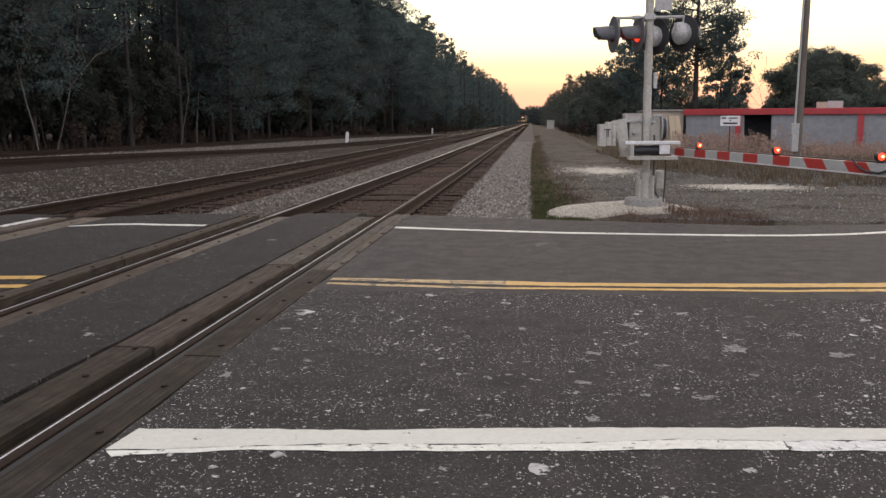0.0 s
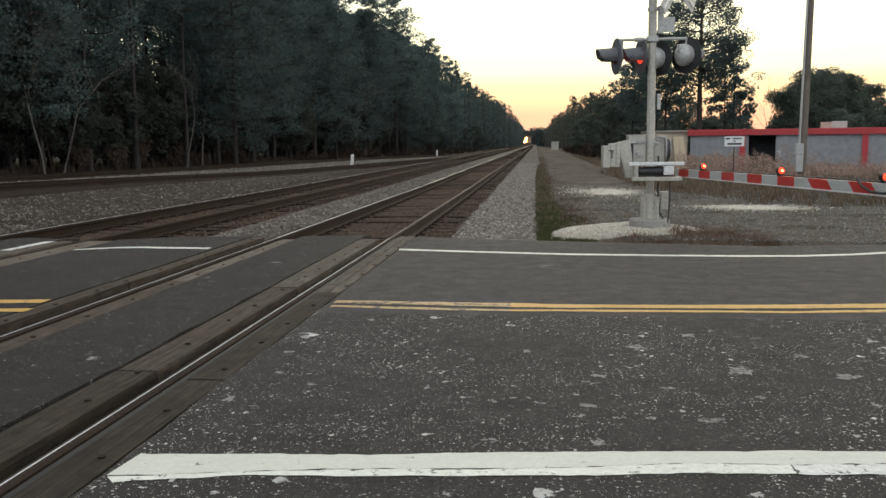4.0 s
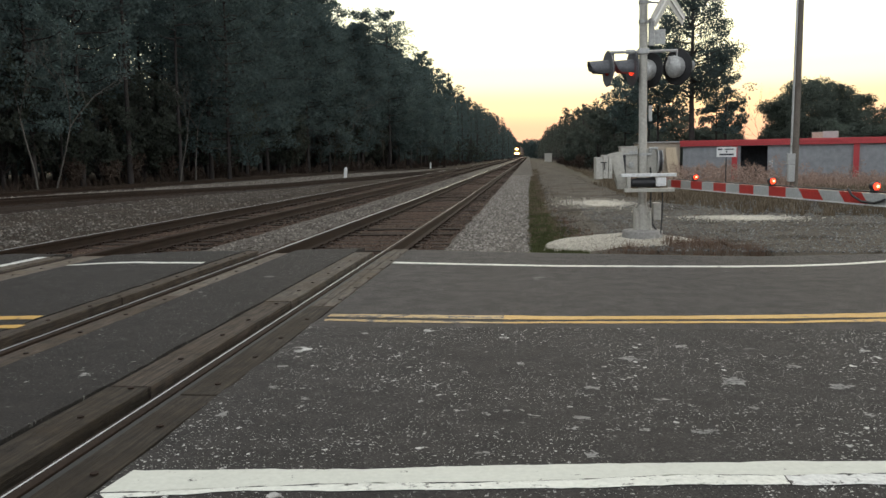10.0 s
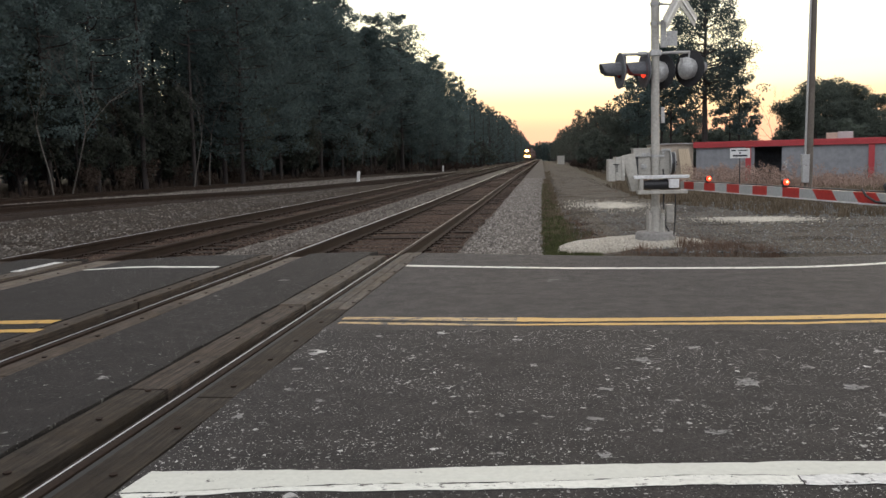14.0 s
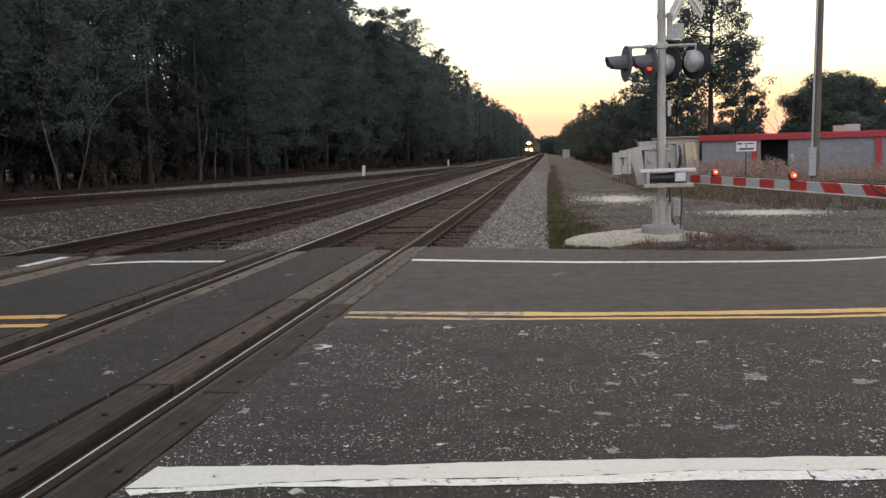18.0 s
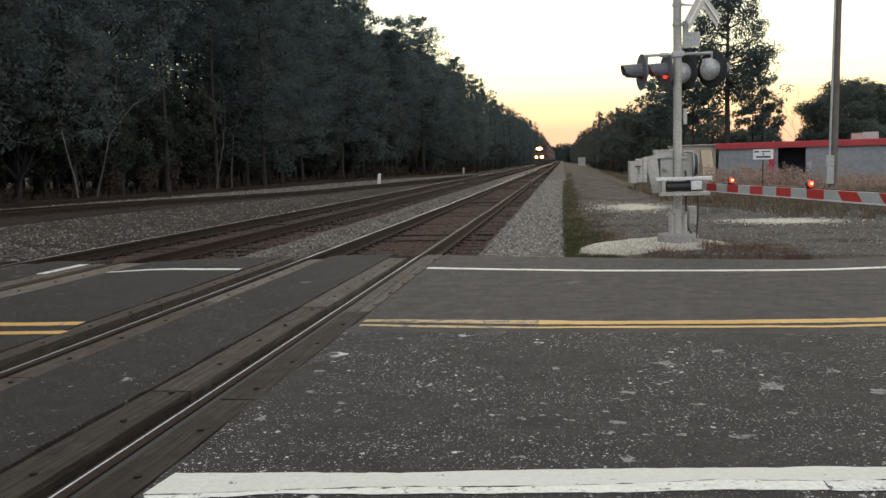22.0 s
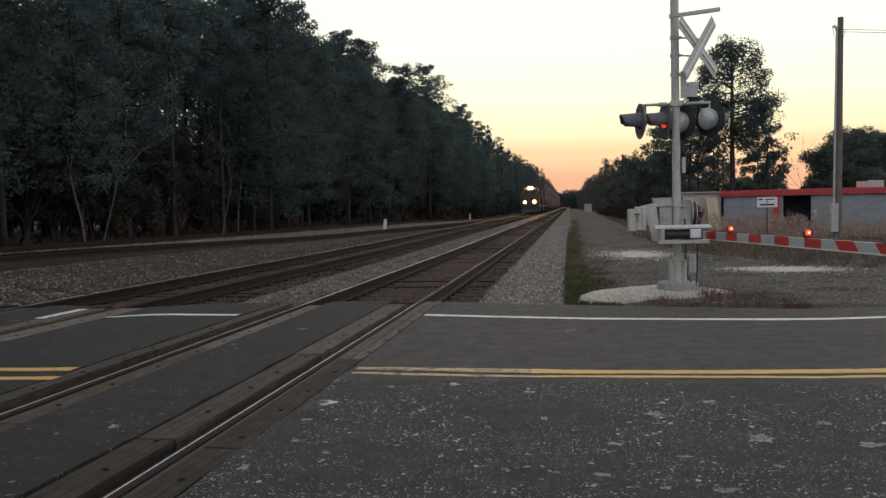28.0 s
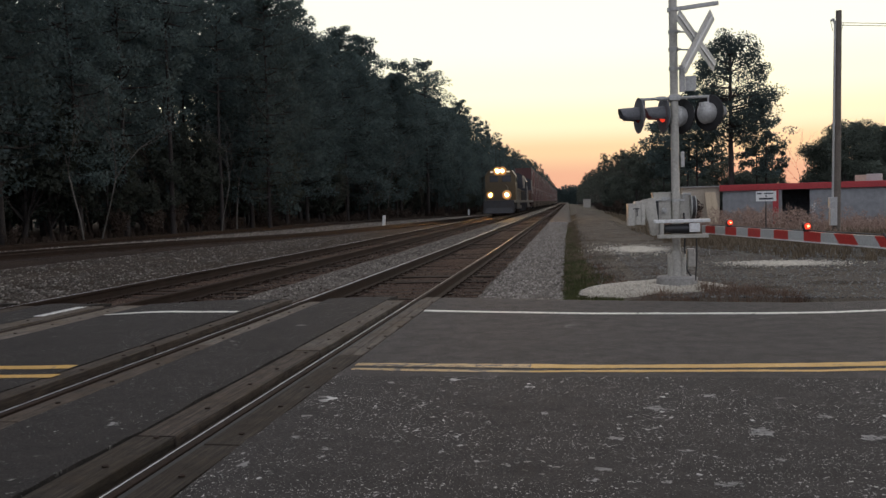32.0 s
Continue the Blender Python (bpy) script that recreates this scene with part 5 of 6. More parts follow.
spots += [(x + g.normal(0, 1), 118 + g.normal(0, 3), g.uniform(0.9, 1.3)) for x in np.arange(8, 70, 4)]
spread_copies(low, spots, 76)
edge = [bare_tree("bare_tree", 7, 240, TWIGS, "leafless brown tree by the drive", 4), bare_tree("bare_tree", 6, 241, PALE_BARK, "leafless pale tree by the drive", 4)]
spots = [(10.2 + g.normal(0, 0.7), y + g.normal(0, 2), g.uniform(0.7, 1.2)) for y in np.arange(130, 500, 9)]
spread_copies(edge, spots, 78)
far_brush = [shrub("brush", 1.6, 250, "brown brush beside the drive", TWIGS)]
spots = [(7.2 + g.normal(0, 0.9), y + g.normal(0, 1), g.uniform(0.5, 1.2)) for y in np.arange(60, 200, 2.4)]
spread_copies(far_brush, spots, 79)

# far end of the line
far_pines("far_wood", [(x + g.normal(0, 0.8), 1160 + 14 * k + g.normal(0, 3), g.uniform(19, 26)) for x in np.arange(-34, 46, 2.0) for k in range(3)], "dark wood closing the line's far end", 85, 10, 1.6, 1.6, -0.06)
far_pines("deep_thicket", [(-33.5 - 6 * k + g.normal(0, 1.0), y + g.normal(0, 1), g.uniform(5, 9.5) * (1.25 if in_gap(-33.5 - 6 * k, y) else 1.0)) for y in np.arange(6, 215, 3.0) for k in range(3)], "dark thicket inside the wood", 86)

# ---- crossing signal ----
MAST = pose(1.635, 12.6, 0.03, 0, -0.3, 0)
mast = thing("crossing_signal", MAST, "silver crossing signal mast with flashers, crossbuck and gate machine", "crossing signal")
bm = bmesh.new()
tube(bm, (0, 0, 0.30), (0, 0, 4.75), 0.058, seg=20)
part("pole", bm, SILVER, mast, smooth=False)
bm = bmesh.new()
tube(bm, (0, 0, 0.06), (0, 0, 0.40), 0.105, 0.085, 20)
tube(bm, (0, 0, 0.40), (0, 0, 0.46), 0.085, 0.062, 20)
for a in range(4):
    m = pose(0, 0, 0, 0, 0, 45 + 90 * a)
    box(bm, (0.125, 0, 0.20), (0.06, 0.03, 0.34), m, 0.008)
    tube(bm, m @ Vector((0.145, 0, 0.02)), m @ Vector((0.145, 0, 0.42)), 0.014, seg=8)
box(bm, (0, 0, 0.075), (0.34, 0.34, 0.035), None, 0.01)
part("pedestal", bm, SILVER, mast)
bm = bmesh.new()
tube(bm, (0, 0, -0.12), (0, 0, 0.085), 0.30, 0.285, 28)
tube(bm, (0, 0, 0.085), (0, 0, 0.105), 0.285, 0.265, 28)
part("concrete_base", bm, CONCRETE, mast, "weathered concrete base")
bm = bmesh.new()
box(bm, (0.20, 0.02, 0.36), (0.11, 0.12, 0.26), None, 0.012)
box(bm, (0.20, -0.045, 0.36), (0.09, 0.012, 0.22), None, 0.004)
part("junction_box", bm, SILVER, mast)
bm = bmesh.new()
sweep(bm, [(0.10, -0.06, 1.0), (0.115, -0.08, 0.75), (0.10, -0.08, 0.5), (0.13, -0.07, 0.2), (0.2, -0.06, 0.08)], 0.012)
sweep(bm, [(0.245, -0.22, 0.72), (0.25, -0.22, 0.4), (0.235, -0.16, 0.05)], 0.010)
part("cable", bm, BLACK, mast, "black cable")

# gate machine round the pole, and its counterweights
bm = bmesh.new()
box(bm, (-0.190, 0.13, 1.09), (0.25, 0.26, 0.40), None, 0.012)
box(bm, (0.128, 0.13, 1.08), (0.145, 0.26, 0.38), None, 0.012)
box(bm, (-0.03, 0.20, 1.08), (0.46, 0.10, 0.36), None, 0.01)
box(bm, (-0.19, 0.13, 1.296), (0.27, 0.28, 0.016), None, 0.004)
part("machine_housing", bm, SILVER, mast)
for x, z, r in ((-0.165, 1.205, 0.034), (-0.165, 1.04, 0.040), (-0.10, 1.215, 0.024), (0.11, 1.23, 0.022)):
    bm = bmesh.new()
    tube(bm, (x, 0.01, z), (x, -0.035, z), r, seg=12)
    tube(bm, (x, -0.035, z), (x, -0.06, z), r * 0.55, seg=6)
    part("knob", bm, GALV, mast)
bm = bmesh.new()
tube(bm, (-0.30, -0.012, 1.19), (-0.07, -0.012, 1.19), 0.012, seg=8)
tube(bm, (0, 0, 1.165), (0, 0, 1.205), 0.070, seg=18)
box(bm, (0.085, -0.02, 1.185), (0.07, 0.06, 0.03), None, 0.006)
part("band_clamp", bm, GALV, mast)
bm = bmesh.new()
box(bm, (-0.262, -0.004, 1.05), (0.045, 0.016, 0.28), None, 0.006)
part("housing_slot", bm, BLACK, mast, "dark slot in the machine housing")
bm = bmesh.new()
tube(bm, (0.215, 0.02, 1.09), (0.262, 0.02, 1.09), 0.150, seg=28)
part("drive_wheel", bm, BLACK, mast, "dark wheel beside the machine")
bm = bmesh.new()
tube(bm, (0.203, 0.02, 1.09), (0.214, 0.02, 1.09), 0.165, seg=28)
tube(bm, (0.263, 0.02, 1.09), (0.272, 0.02, 1.09), 0.155, seg=28)
box(bm, (0.15, -0.02, 1.27), (0.12, 0.05, 0.03), None, 0.006)
part("wheel_guard", bm, GALV, mast)
bm = bmesh.new()
for y in (-0.10, 0.16):
    prism(bm, [(-0.47, 1.20), (-0.30, 1.235), (-0.235, 0.70), (-0.345, 0.69), (-0.42, 0.96)], 0.035, pose(0, y, 0))
part("counterweight_arm", bm, SILVER, mast)
for x, w, y, h in ((-0.635, 0.10, -0.06, 0.31), (-0.545, 0.075, -0.05, 0.33), (-0.475, 0.055, -0.04, 0.34)):
    bm = bmesh.new()
    box(bm, (x, y, 1.0 + 0.02 * (x > -0.6)), (w, 0.36, h), None, 0.010)
    part("counterweight", bm, SILVER, mast)
bm = bmesh.new()
box(bm, (-0.575, -0.245, 1.08), (0.09, 0.014, 0.012))
box(bm, (-0.56, -0.245, 1.03), (0.010, 0.014, 0.11))
part("latch", bm, BLACK, mast)
bm = bmesh.new()
box(bm, (0.035, -0.33, 0.895), (0.75, 0.16, 0.045), None, 0.008)
part("upper_plate", bm, WHITE_METAL, mast)
bm = bmesh.new()
box(bm, (0.045, -0.33, 0.685), (0.68, 0.16, 0.05), None, 0.008)
box(bm, (-0.24, -0.33, 0.79), (0.05, 0.16, 0.18), None, 0.006)
part("lower_frame", bm, SILVER, mast)
bm = bmesh.new()
tube(bm, (-0.2, -0.34, 0.79), (0.14, -0.34, 0.79), 0.058, seg=16)
box(bm, (0.05, -0.30, 0.79), (0.36, 0.10, 0.13), None, 0.01)
part("gate_shaft", bm, BLACK, mast, "black gate shaft")
bm = bmesh.new()
box(bm, (0.20, -0.36, 0.80), (0.14, 0.12, 0.12), None, 0.01)
part("arm_clamp", bm, WHITE_METAL, mast, "cream arm clamp box")

# flashers
def flasher(parent, c, yaw, lit, shallow=False):
    """Round dished background, hooded red lens in front, housing behind; its local -y is the way it shines."""
    m = pose(*c, 0, 0, yaw)
    bm = bmesh.new()
    rim = [(0.105, 0.060), (0.19, 0.036), (0.250, 0.004), (0.255, -0.006), (0.246, -0.010), (0.12, -0.004)] if shallow else [(0.12, 0.012), (0.250, 0.008), (0.255, 0.0), (0.250, -0.008), (0.12, -0.008)]
    rings = [[bm.verts.new(m @ Vector((math.cos(6.2832 * i / 36) * q, y, math.sin(6.2832 * i / 36) * q))) for i in range(36)] for q, y in rim]
    for p, q in zip(rings, rings[1:]):
        for i in range(36):
            bm.faces.new((p[i], p[(i + 1) % 36], q[(i + 1) % 36], q[i]))
    bm.faces.new(rings[0])
    bm.faces.new(rings[-1][::-1])
    b = part("background_disc", bm, DARK_GREY if shallow else BLACK, parent, "dished grey background" if shallow else "round black background")
    bm = bmesh.new()
    if shallow:
        tube(bm, m @ Vector((0, 0.055, 0)), m @ Vector((0, 0.085, 0)), 0.085, 0.07, 20)
        box(bm, (0, 0.07, 0.13), (0.04, 0.04, 0.16), m, 0.006)
    else:
        tube(bm, m @ Vector((0, 0.010, 0)), m @ Vector((0, 0.075, 0)), 0.145, 0.135, 24)
        r = bmesh.ops.create_uvsphere(bm, u_segments=20, v_segments=10, radius=0.137)
        bmesh.ops.transform(bm, matrix=m @ Matrix.Translation((0, 0.075, 0)) @ Matrix.Diagonal((0.95, 0.72, 1.14, 1)), verts=r["verts"])
        box(bm, (0, 0.16, 0.09), (0.05, 0.05, 0.10), m, 0.006)
    part("lamp_housing", bm, DARK_GREY if shallow else GALV, b, "grey lamp back" if shallow else "silver lamp housing")
    bm = bmesh.new()
    r = bmesh.ops.create_uvsphere(bm, u_segments=20, v_segments=10, radius=0.105)
    bmesh.ops.transform(bm, matrix=m @ Matrix.Translation((0, -0.012, 0)) @ Matrix.Diagonal((1, 0.3, 1, 1)), verts=r["verts"])
    part("lens", bm, FLASH_LAMP if lit else RED_LENS, b, "lit red lens" if lit else "red lens")
    bm = bmesh.new()
    k, rows_ = 22, []
    for i in range(k + 1):
        a = math.radians(-35 + 250 * i / k)
        cut = 0.25 + 0.035 * math.sin(a) if math.sin(a) > -0.25 else 0.20
        q = (math.cos(a), math.sin(a))
        rows_.append([bm.verts.new(m @ Vector((q[0] * rr, yy, q[1] * rr))) for rr, yy in ((0.125, -0.006), (0.105, -0.006 - cut), (0.099, -0.006 - cut), (0.119, -0.006))])
    for a, c2 in zip(rows_, rows_[1:]):
        for i in range(4):
            bm.faces.new((a[i], a[(i + 1) % 4], c2[(i + 1) % 4], c2[i]))
    part("hood", bm, DARK_GREY, b, "dark grey hood")
    return b


bm = bmesh.new()
tube(bm, (-0.50, 0.0, 2.63), (0.50, 0.0, 2.63), 0.020, seg=12)
box(bm, (0, 0, 2.63), (0.15, 0.16, 0.08), None, 0.01)
for x in (-0.48, 0.47):
    tube(bm, (x, 0, 2.63), (x, 0, 2.50), 0.018, seg=10)
tube(bm, (-0.24, 0, 2.63), (-0.12, 0, 2.63), 0.032, seg=12)
part("crossarm", bm, GALV, mast)
flasher(mast, (-0.495, -0.02, 2.40), -78, False, True)
flasher(mast, (-0.14, 0.10, 2.41), -76, True, True)
flasher(mast, (0.10, 0.14, 2.38), 132, False)
flasher(mast, (0.475, 0.0, 2.40), 132, False)

# crossbuck seen from behind, its brackets, the small plate under it
def blade(parent, m, length):
    bm = bmesh.new()
    box(bm, (0, 0, 0), (0.19, 0.006, length), m, 0.002)
    b = part("crossbuck_blade", bm, GALV, parent, "bare aluminium back of a crossbuck blade")
    bm = bmesh.new()
    box(bm, (0, -0.010, 0), (0.035, 0.014, length * 0.97), m, 0.002)
    part("stiffener", bm, WHITE_METAL, b)


face = pose(0.335, 0.03, 3.415, 0, 0, 54)
blade(mast, face @ pose(0, -0.012, 0, 0, 45, 0), 1.22)
blade(mast, face @ pose(0, 0.01, 0, 0, -60, 0), 1.22)
for z in (3.865, 3.557, 3.31, 3.04):
    bm = bmesh.new()
    tube(bm, (0, 0, z - 0.022), (0, 0, z + 0.022), 0.070, seg=20)
    box(bm, (0.075, 0, z), (0.05, 0.05, 0.03), None, 0.004)
    if 3.2 < z < 3.8:
        tube(bm, (0.05, 0.0, z), (0.33, 0.03, z - 0.02), 0.012, seg=8)
    part("band_clamp", bm, GALV, mast)
bm = bmesh.new()
box(bm, (0.27, -0.02, 0), (0.70, 0.05, 0.055), pose(0, 0, 3.865, 0, -5, 0), 0.006)
part("top_bracket", bm, GALV, mast)
bm = bmesh.new()
box(bm, (0.235, 0.03, 2.83), (0.15, 0.006, 0.21), None, 0.002)
box(bm, (0.115, 0.02, 2.90), (0.08, 0.05, 0.38), None, 0.006)
part("track_plate", bm, GALV, mast, "bare aluminium back of a small plate")
bm = bmesh.new()
box(bm, (0.10, -0.02, 1.76), (0.05, 0.06, 0.22), None, 0.008)
part("conduit_box", bm, GALV, mast)

# ---- lowered gate arm ----
ARM0, ARM_DIR = Vector((2.115, 12.99, 0.78)), Vector((0.198, -0.980, -0.006)).normalized()
arm_yaw = math.degrees(math.atan2(ARM_DIR.y, ARM_DIR.x))
arm = thing("gate_arm", pose(*ARM0, 0, 0, arm_yaw), "lowered red and white striped gate arm with red lamps", "gate arm")
S = 0.380


def stripe(x0, x1, material, slant=0.0, h=0.105, z=0.0):
    bm = bmesh.new()
    prism(bm, [(x0, z - h / 2), (x1, z - h / 2), (x1 - slant, z + h / 2), (x0 - slant, z + h / 2)], 0.045)
    return part("stripe", bm, material, arm)


stripe(-0.15, 0.0, WHITE_SHEET)
for i in range(15):
    sl = 0.0 if i < 8 else 0.11
    x0, x1 = i * S + (0.0 if i < 9 else 0), (i + 1) * S
    bm = bmesh.new()
    h = 0.105 if i < 9 else 0.10
    a, b = (0.0 if i <= 9 else 0.11), (0.0 if i < 9 else 0.11)
    prism(bm, [(x0, -h / 2), (x1, -h / 2), (x1 - b, h / 2), (x0 - a, h / 2)], 0.045)
    part("stripe", bm, RED_SHEET if i % 2 == 0 else WHITE_SHEET, arm)
bm = bmesh.new()
box(bm, (2.78, 0, -0.058), (5.8, 0.05, 0.012))
part("arm_edge", bm, WHITE_METAL, arm, "pale lower edge of the arm")
bm = bmesh.new()
sweep(bm, [(0.1 + 0.45 * i, 0.0, 0.062 + 0.006 * (i % 2)) for i in range(13)], 0.007)
sweep(bm, [(4.62, -0.03, 0.08), (4.7, -0.035, 0.02), (4.85, -0.035, -0.03), (5.05, -0.035, -0.035), (5.2, -0.035, 0.0)], 0.011)
part("arm_cable", bm, BLACK, arm, "black cable along the arm")


def arm_lamp(x, lit):
    bm = bmesh.new()
    box(bm, (x, 0, 0.066), (0.07, 0.05, 0.028), None, 0.005)
    tube(bm, (x - 0.026, 0, 0.112), (x + 0.026, 0, 0.112), 0.042, seg=18)
    l = part("lamp_body", bm, BLACK, arm)
    for sx in (-1, 1):
        bm = bmesh.new()
        r = bmesh.ops.create_uvsphere(bm, u_segments=16, v_segments=8, radius=0.035)
        bmesh.ops.transform(bm, matrix=Matrix.Translation((x + sx * 0.025, 0, 0.112)) @ Matrix.Diagonal((0.6, 1.0, 1.0, 1)), verts=r["verts"])
        part("lamp_lens", bm, RED_LAMP if lit else RED_LENS, l, "glowing red lens" if lit else "dark red lens")
        if lit:
            bm = bmesh.new()
            r = bmesh.ops.create_uvsphere(bm, u_segments=12, v_segments=6, radius=0.013)
            bmesh.ops.transform(bm, matrix=Matrix.Translation((x + sx * 0.041, 0, 0.112)), verts=r["verts"])
            part("bulb", bm, BULB, l, "bright bulb spot in the lens")


arm_lamp(0.85, True)
arm_lamp(3.06, True)
arm_lamp(5.0, True)

# ---- utility pole, sign, bungalow, marker posts ----
up = thing("utility_pole", pose(11.2, 38, ground_z(11.35, 38), 0, 0.7, 0), "weathered wooden utility pole with a meter box", "utility pole")
bm = bmesh.new()
tube(bm, (0, 0, 0), (0, 0, 9.25), 0.17, 0.115, 16)
part("pole", bm, POLE_WOOD, up)
bm = bmesh.new()
box(bm, (-0.20, -0.18, 1.32), (0.32, 0.2, 0.46), None, 0.02)
box(bm, (-0.18, -0.18, 0.72), (0.28, 0.2, 0.72), None, 0.02)
tube(bm, (-0.20, -0.29, 1.32), (-0.20, -0.34, 1.32), 0.08, seg=14)
part("meter_box", bm, GALV, up, "grey meter box")
bm = bmesh.new()
tube(bm, (-0.19, -0.12, 1.5), (-0.17, -0.1, 8.7), 0.045, seg=10)
sweep(bm, [(-0.17, -0.1, 8.7), (-0.24, -0.1, 8.9), (-0.34, -0.1, 8.82)], 0.05)
part("conduit", bm, GALV, up, "grey conduit with a weatherhead")
bm = bmesh.new()
pts = [(-0.34, -0.1, 8.8), (-0.25, -0.1, 8.4), (0.1, -0.1, 8.45), (0.2, 0.0, 8.75)]
sweep(bm, pts, 0.012, 6)
for k in range(2):
    sweep(bm, [(0.12, 0, 8.75 - 0.1 * k)] + [(0.12 + 2.2 * i, -0.1 * i, 8.75 - 0.1 * k - 0.05 * i * (6 - i) * 0.6) for i in range(1, 13)], 0.012, 6)
part("service_wire", bm, BLACK, up, "thin black wires")

sign = thing("lot_sign", pose(7.95, 36, ground_z(7.95, 36)), "small white sign on a thin post in dry grass", "sign")
bm = bmesh.new()
tube(bm, (0, 0, 0), (0, 0, 1.7), 0.022, seg=8)
part("post", bm, BLACK, sign)
bm = bmesh.new()
box(bm, (0, -0.03, 1.60), (0.78, 0.015, 0.40), None, 0.004)
p_ = part("panel", bm, WHITE_METAL, sign, "white panel")
bm = bmesh.new()
box(bm, (-0.26, -0.041, 1.71), (0.18, 0.006, 0.06))
box(bm, (0.10, -0.041, 1.71), (0.36, 0.006, 0.045))
box(bm, (0.0, -0.041, 1.61), (0.06, 0.006, 0.06))
box(bm, (0.0, -0.041, 1.50), (0.56, 0.006, 0.07))
part("writing", bm, LOCO_BLUE, p_, "dark illegible bars")

bung = thing("signal_bungalow", pose(5.6, 262, ground_z(5.6, 262)), "pale metal signal bungalow beside the line", "equipment hut")
bm = bmesh.new()
box(bm, (0, 0, 1.25), (2.1, 2.4, 2.4), None, 0.03)
part("body", bm, SILVER, bung)
bm = bmesh.new()
prism(bm, [(-1.2, 2.45), (1.2, 2.45), (1.1, 2.6), (-1.1, 2.6)], 2.6)
part("roof", bm, SILVER, bung)
bm = bmesh.new()
box(bm, (0, 0, 0.03), (3.6, 3.4, 0.08))
part("pad", bm, CONCRETE, bung)
for x, y, tilt in ((-14.3, 66, 5), (-15.6, 136, 0)):
    w = thing("marker_post", pose(x, y, ground_z(x, y), 0, tilt, 0), "white painted marker post beside the siding", "marker post", "marker posts")
    bm = bmesh.new()
    box(bm, (0, 0, 0.6), (0.24, 0.12, 1.25), None, 0.02)
    part("post", bm, WHITE_METAL, w)
    bm = bmesh.new()
    prism(bm, [(-0.12, 1.22), (0.12, 1.22), (0.05, 1.34), (-0.05, 1.34)], 0.12)
    part("cap", bm, WHITE_METAL, w)
# ---- low building across the lot ----
BY, BZ = 70.0, -0.80
bld = thing("storage_building", pose(12.1, BY, BZ, 0, 0, -20), "long low grey building with red roof trim and pilasters", "building")
X0, X1, TOP = 0.0, 40.0, 2.9
DX0, DX1, DTOP = 4.34, 6.31, 2.62
bm = bmesh.new()
for a, b, z0, z1 in ((X0, DX0, 0, TOP), (DX1, X1, 0, TOP), (DX0, DX1, DTOP, TOP)):
    box(bm, ((a + b) / 2, 0.1, (z0 + z1) / 2), (b - a, 0.2, z1 - z0))
box(bm, (X0 + 0.1, 6.2, TOP / 2), (0.2, 12, TOP))
box(bm, (X1 - 0.1, 6.2, TOP / 2), (0.2, 12, TOP))
box(bm, ((X0 + X1) / 2, 12.3, TOP / 2), (X1 - X0, 0.2, TOP))
part("wall", bm, GREY_WALL, bld)
bm = bmesh.new()
prism(bm, [(X0 - 0.15, TOP), (X1 + 0.2, TOP), (X1 + 0.2, TOP + 0.12), (X0 - 0.15, TOP + 0.12)], 12.9, pose(0, 6.2, 0))
part("roof", bm, RED_TRIM, bld, "red metal roof sheet")
bm = bmesh.new()
box(bm, ((X0 + X1) / 2, -0.14, TOP - 0.02), (X1 - X0 + 0.4, 0.16, 0.46), None, 0.02)
part("roof_trim", bm, RED_TRIM, bld, "red roof trim")
for x in (3.92, 12.4, 20.9, 29.4, 37.9):
    bm = bmesh.new()
    box(bm, (x, -0.09, TOP / 2), (0.40, 0.16, TOP), None, 0.01)
    part("pilaster", bm, RED_TRIM, bld, "red pilaster")
bm = bmesh.new()
box(bm, (5.3, 3.0, 1.35), (5.4, 0.1, 2.7))
box(bm, (5.3, 1.6, 2.7), (5.4, 2.9, 0.1))
box(bm, (5.3, 1.6, 0.02), (5.4, 2.9, 0.06))
box(bm, (2.7, 1.6, 1.35), (0.1, 2.8, 2.7))
box(bm, (7.9, 1.6, 1.35), (0.1, 2.8, 2.7))
part("dark_bay", bm, BAY_DARK, bld, "dark interior of the open bay")
bm = bmesh.new()
for i, (dx, dz) in enumerate(((0, 0), (0.14, 0.12), (0, 0.24), (0.14, 0.36), (0.0, 0.46), (0.16, 0.56))):
    box(bm, (6.5 + dx, -0.015, 0.95 + dz), (0.10, 0.012, 0.09))
part("painted_mark", bm, WHITE_METAL, bld, "white painted marks")
bm = bmesh.new()
box(bm, (9.6, 5, TOP + 0.45), (0.9, 0.9, 0.6), None, 0.03)
part("roof_unit", bm, TAN_WALL, bld, "tan roof-top cooling unit")
bm = bmesh.new()
box(bm, (10.5, 5, TOP + 0.48), (1.1, 1.0, 0.66), None, 0.04)
part("roof_unit", bm, GALV, bld, "silver roof-top cooling unit")
tan = thing("tan_shed", pose(0, BY + 0.4, BZ), "tan sheet-metal shed with boards leaning on it", "shed")
bm = bmesh.new()
box(bm, (10.5, 3, 1.50), (2.9, 6, 3.0), None, 0.02)
part("wall", bm, TAN_WALL, tan)
for i in range(9):
    bm = bmesh.new()
    box(bm, (9.15 + 0.33 * i, -0.01, 1.46), (0.03, 0.04, 2.7))
    part("rib", bm, TAN_WALL, tan)
bm = bmesh.new()
box(bm, (10.5, 2.9, 3.04), (3.1, 6.3, 0.08), pose(0, 0, 0), 0.01)
part("roof", bm, GALV, tan)
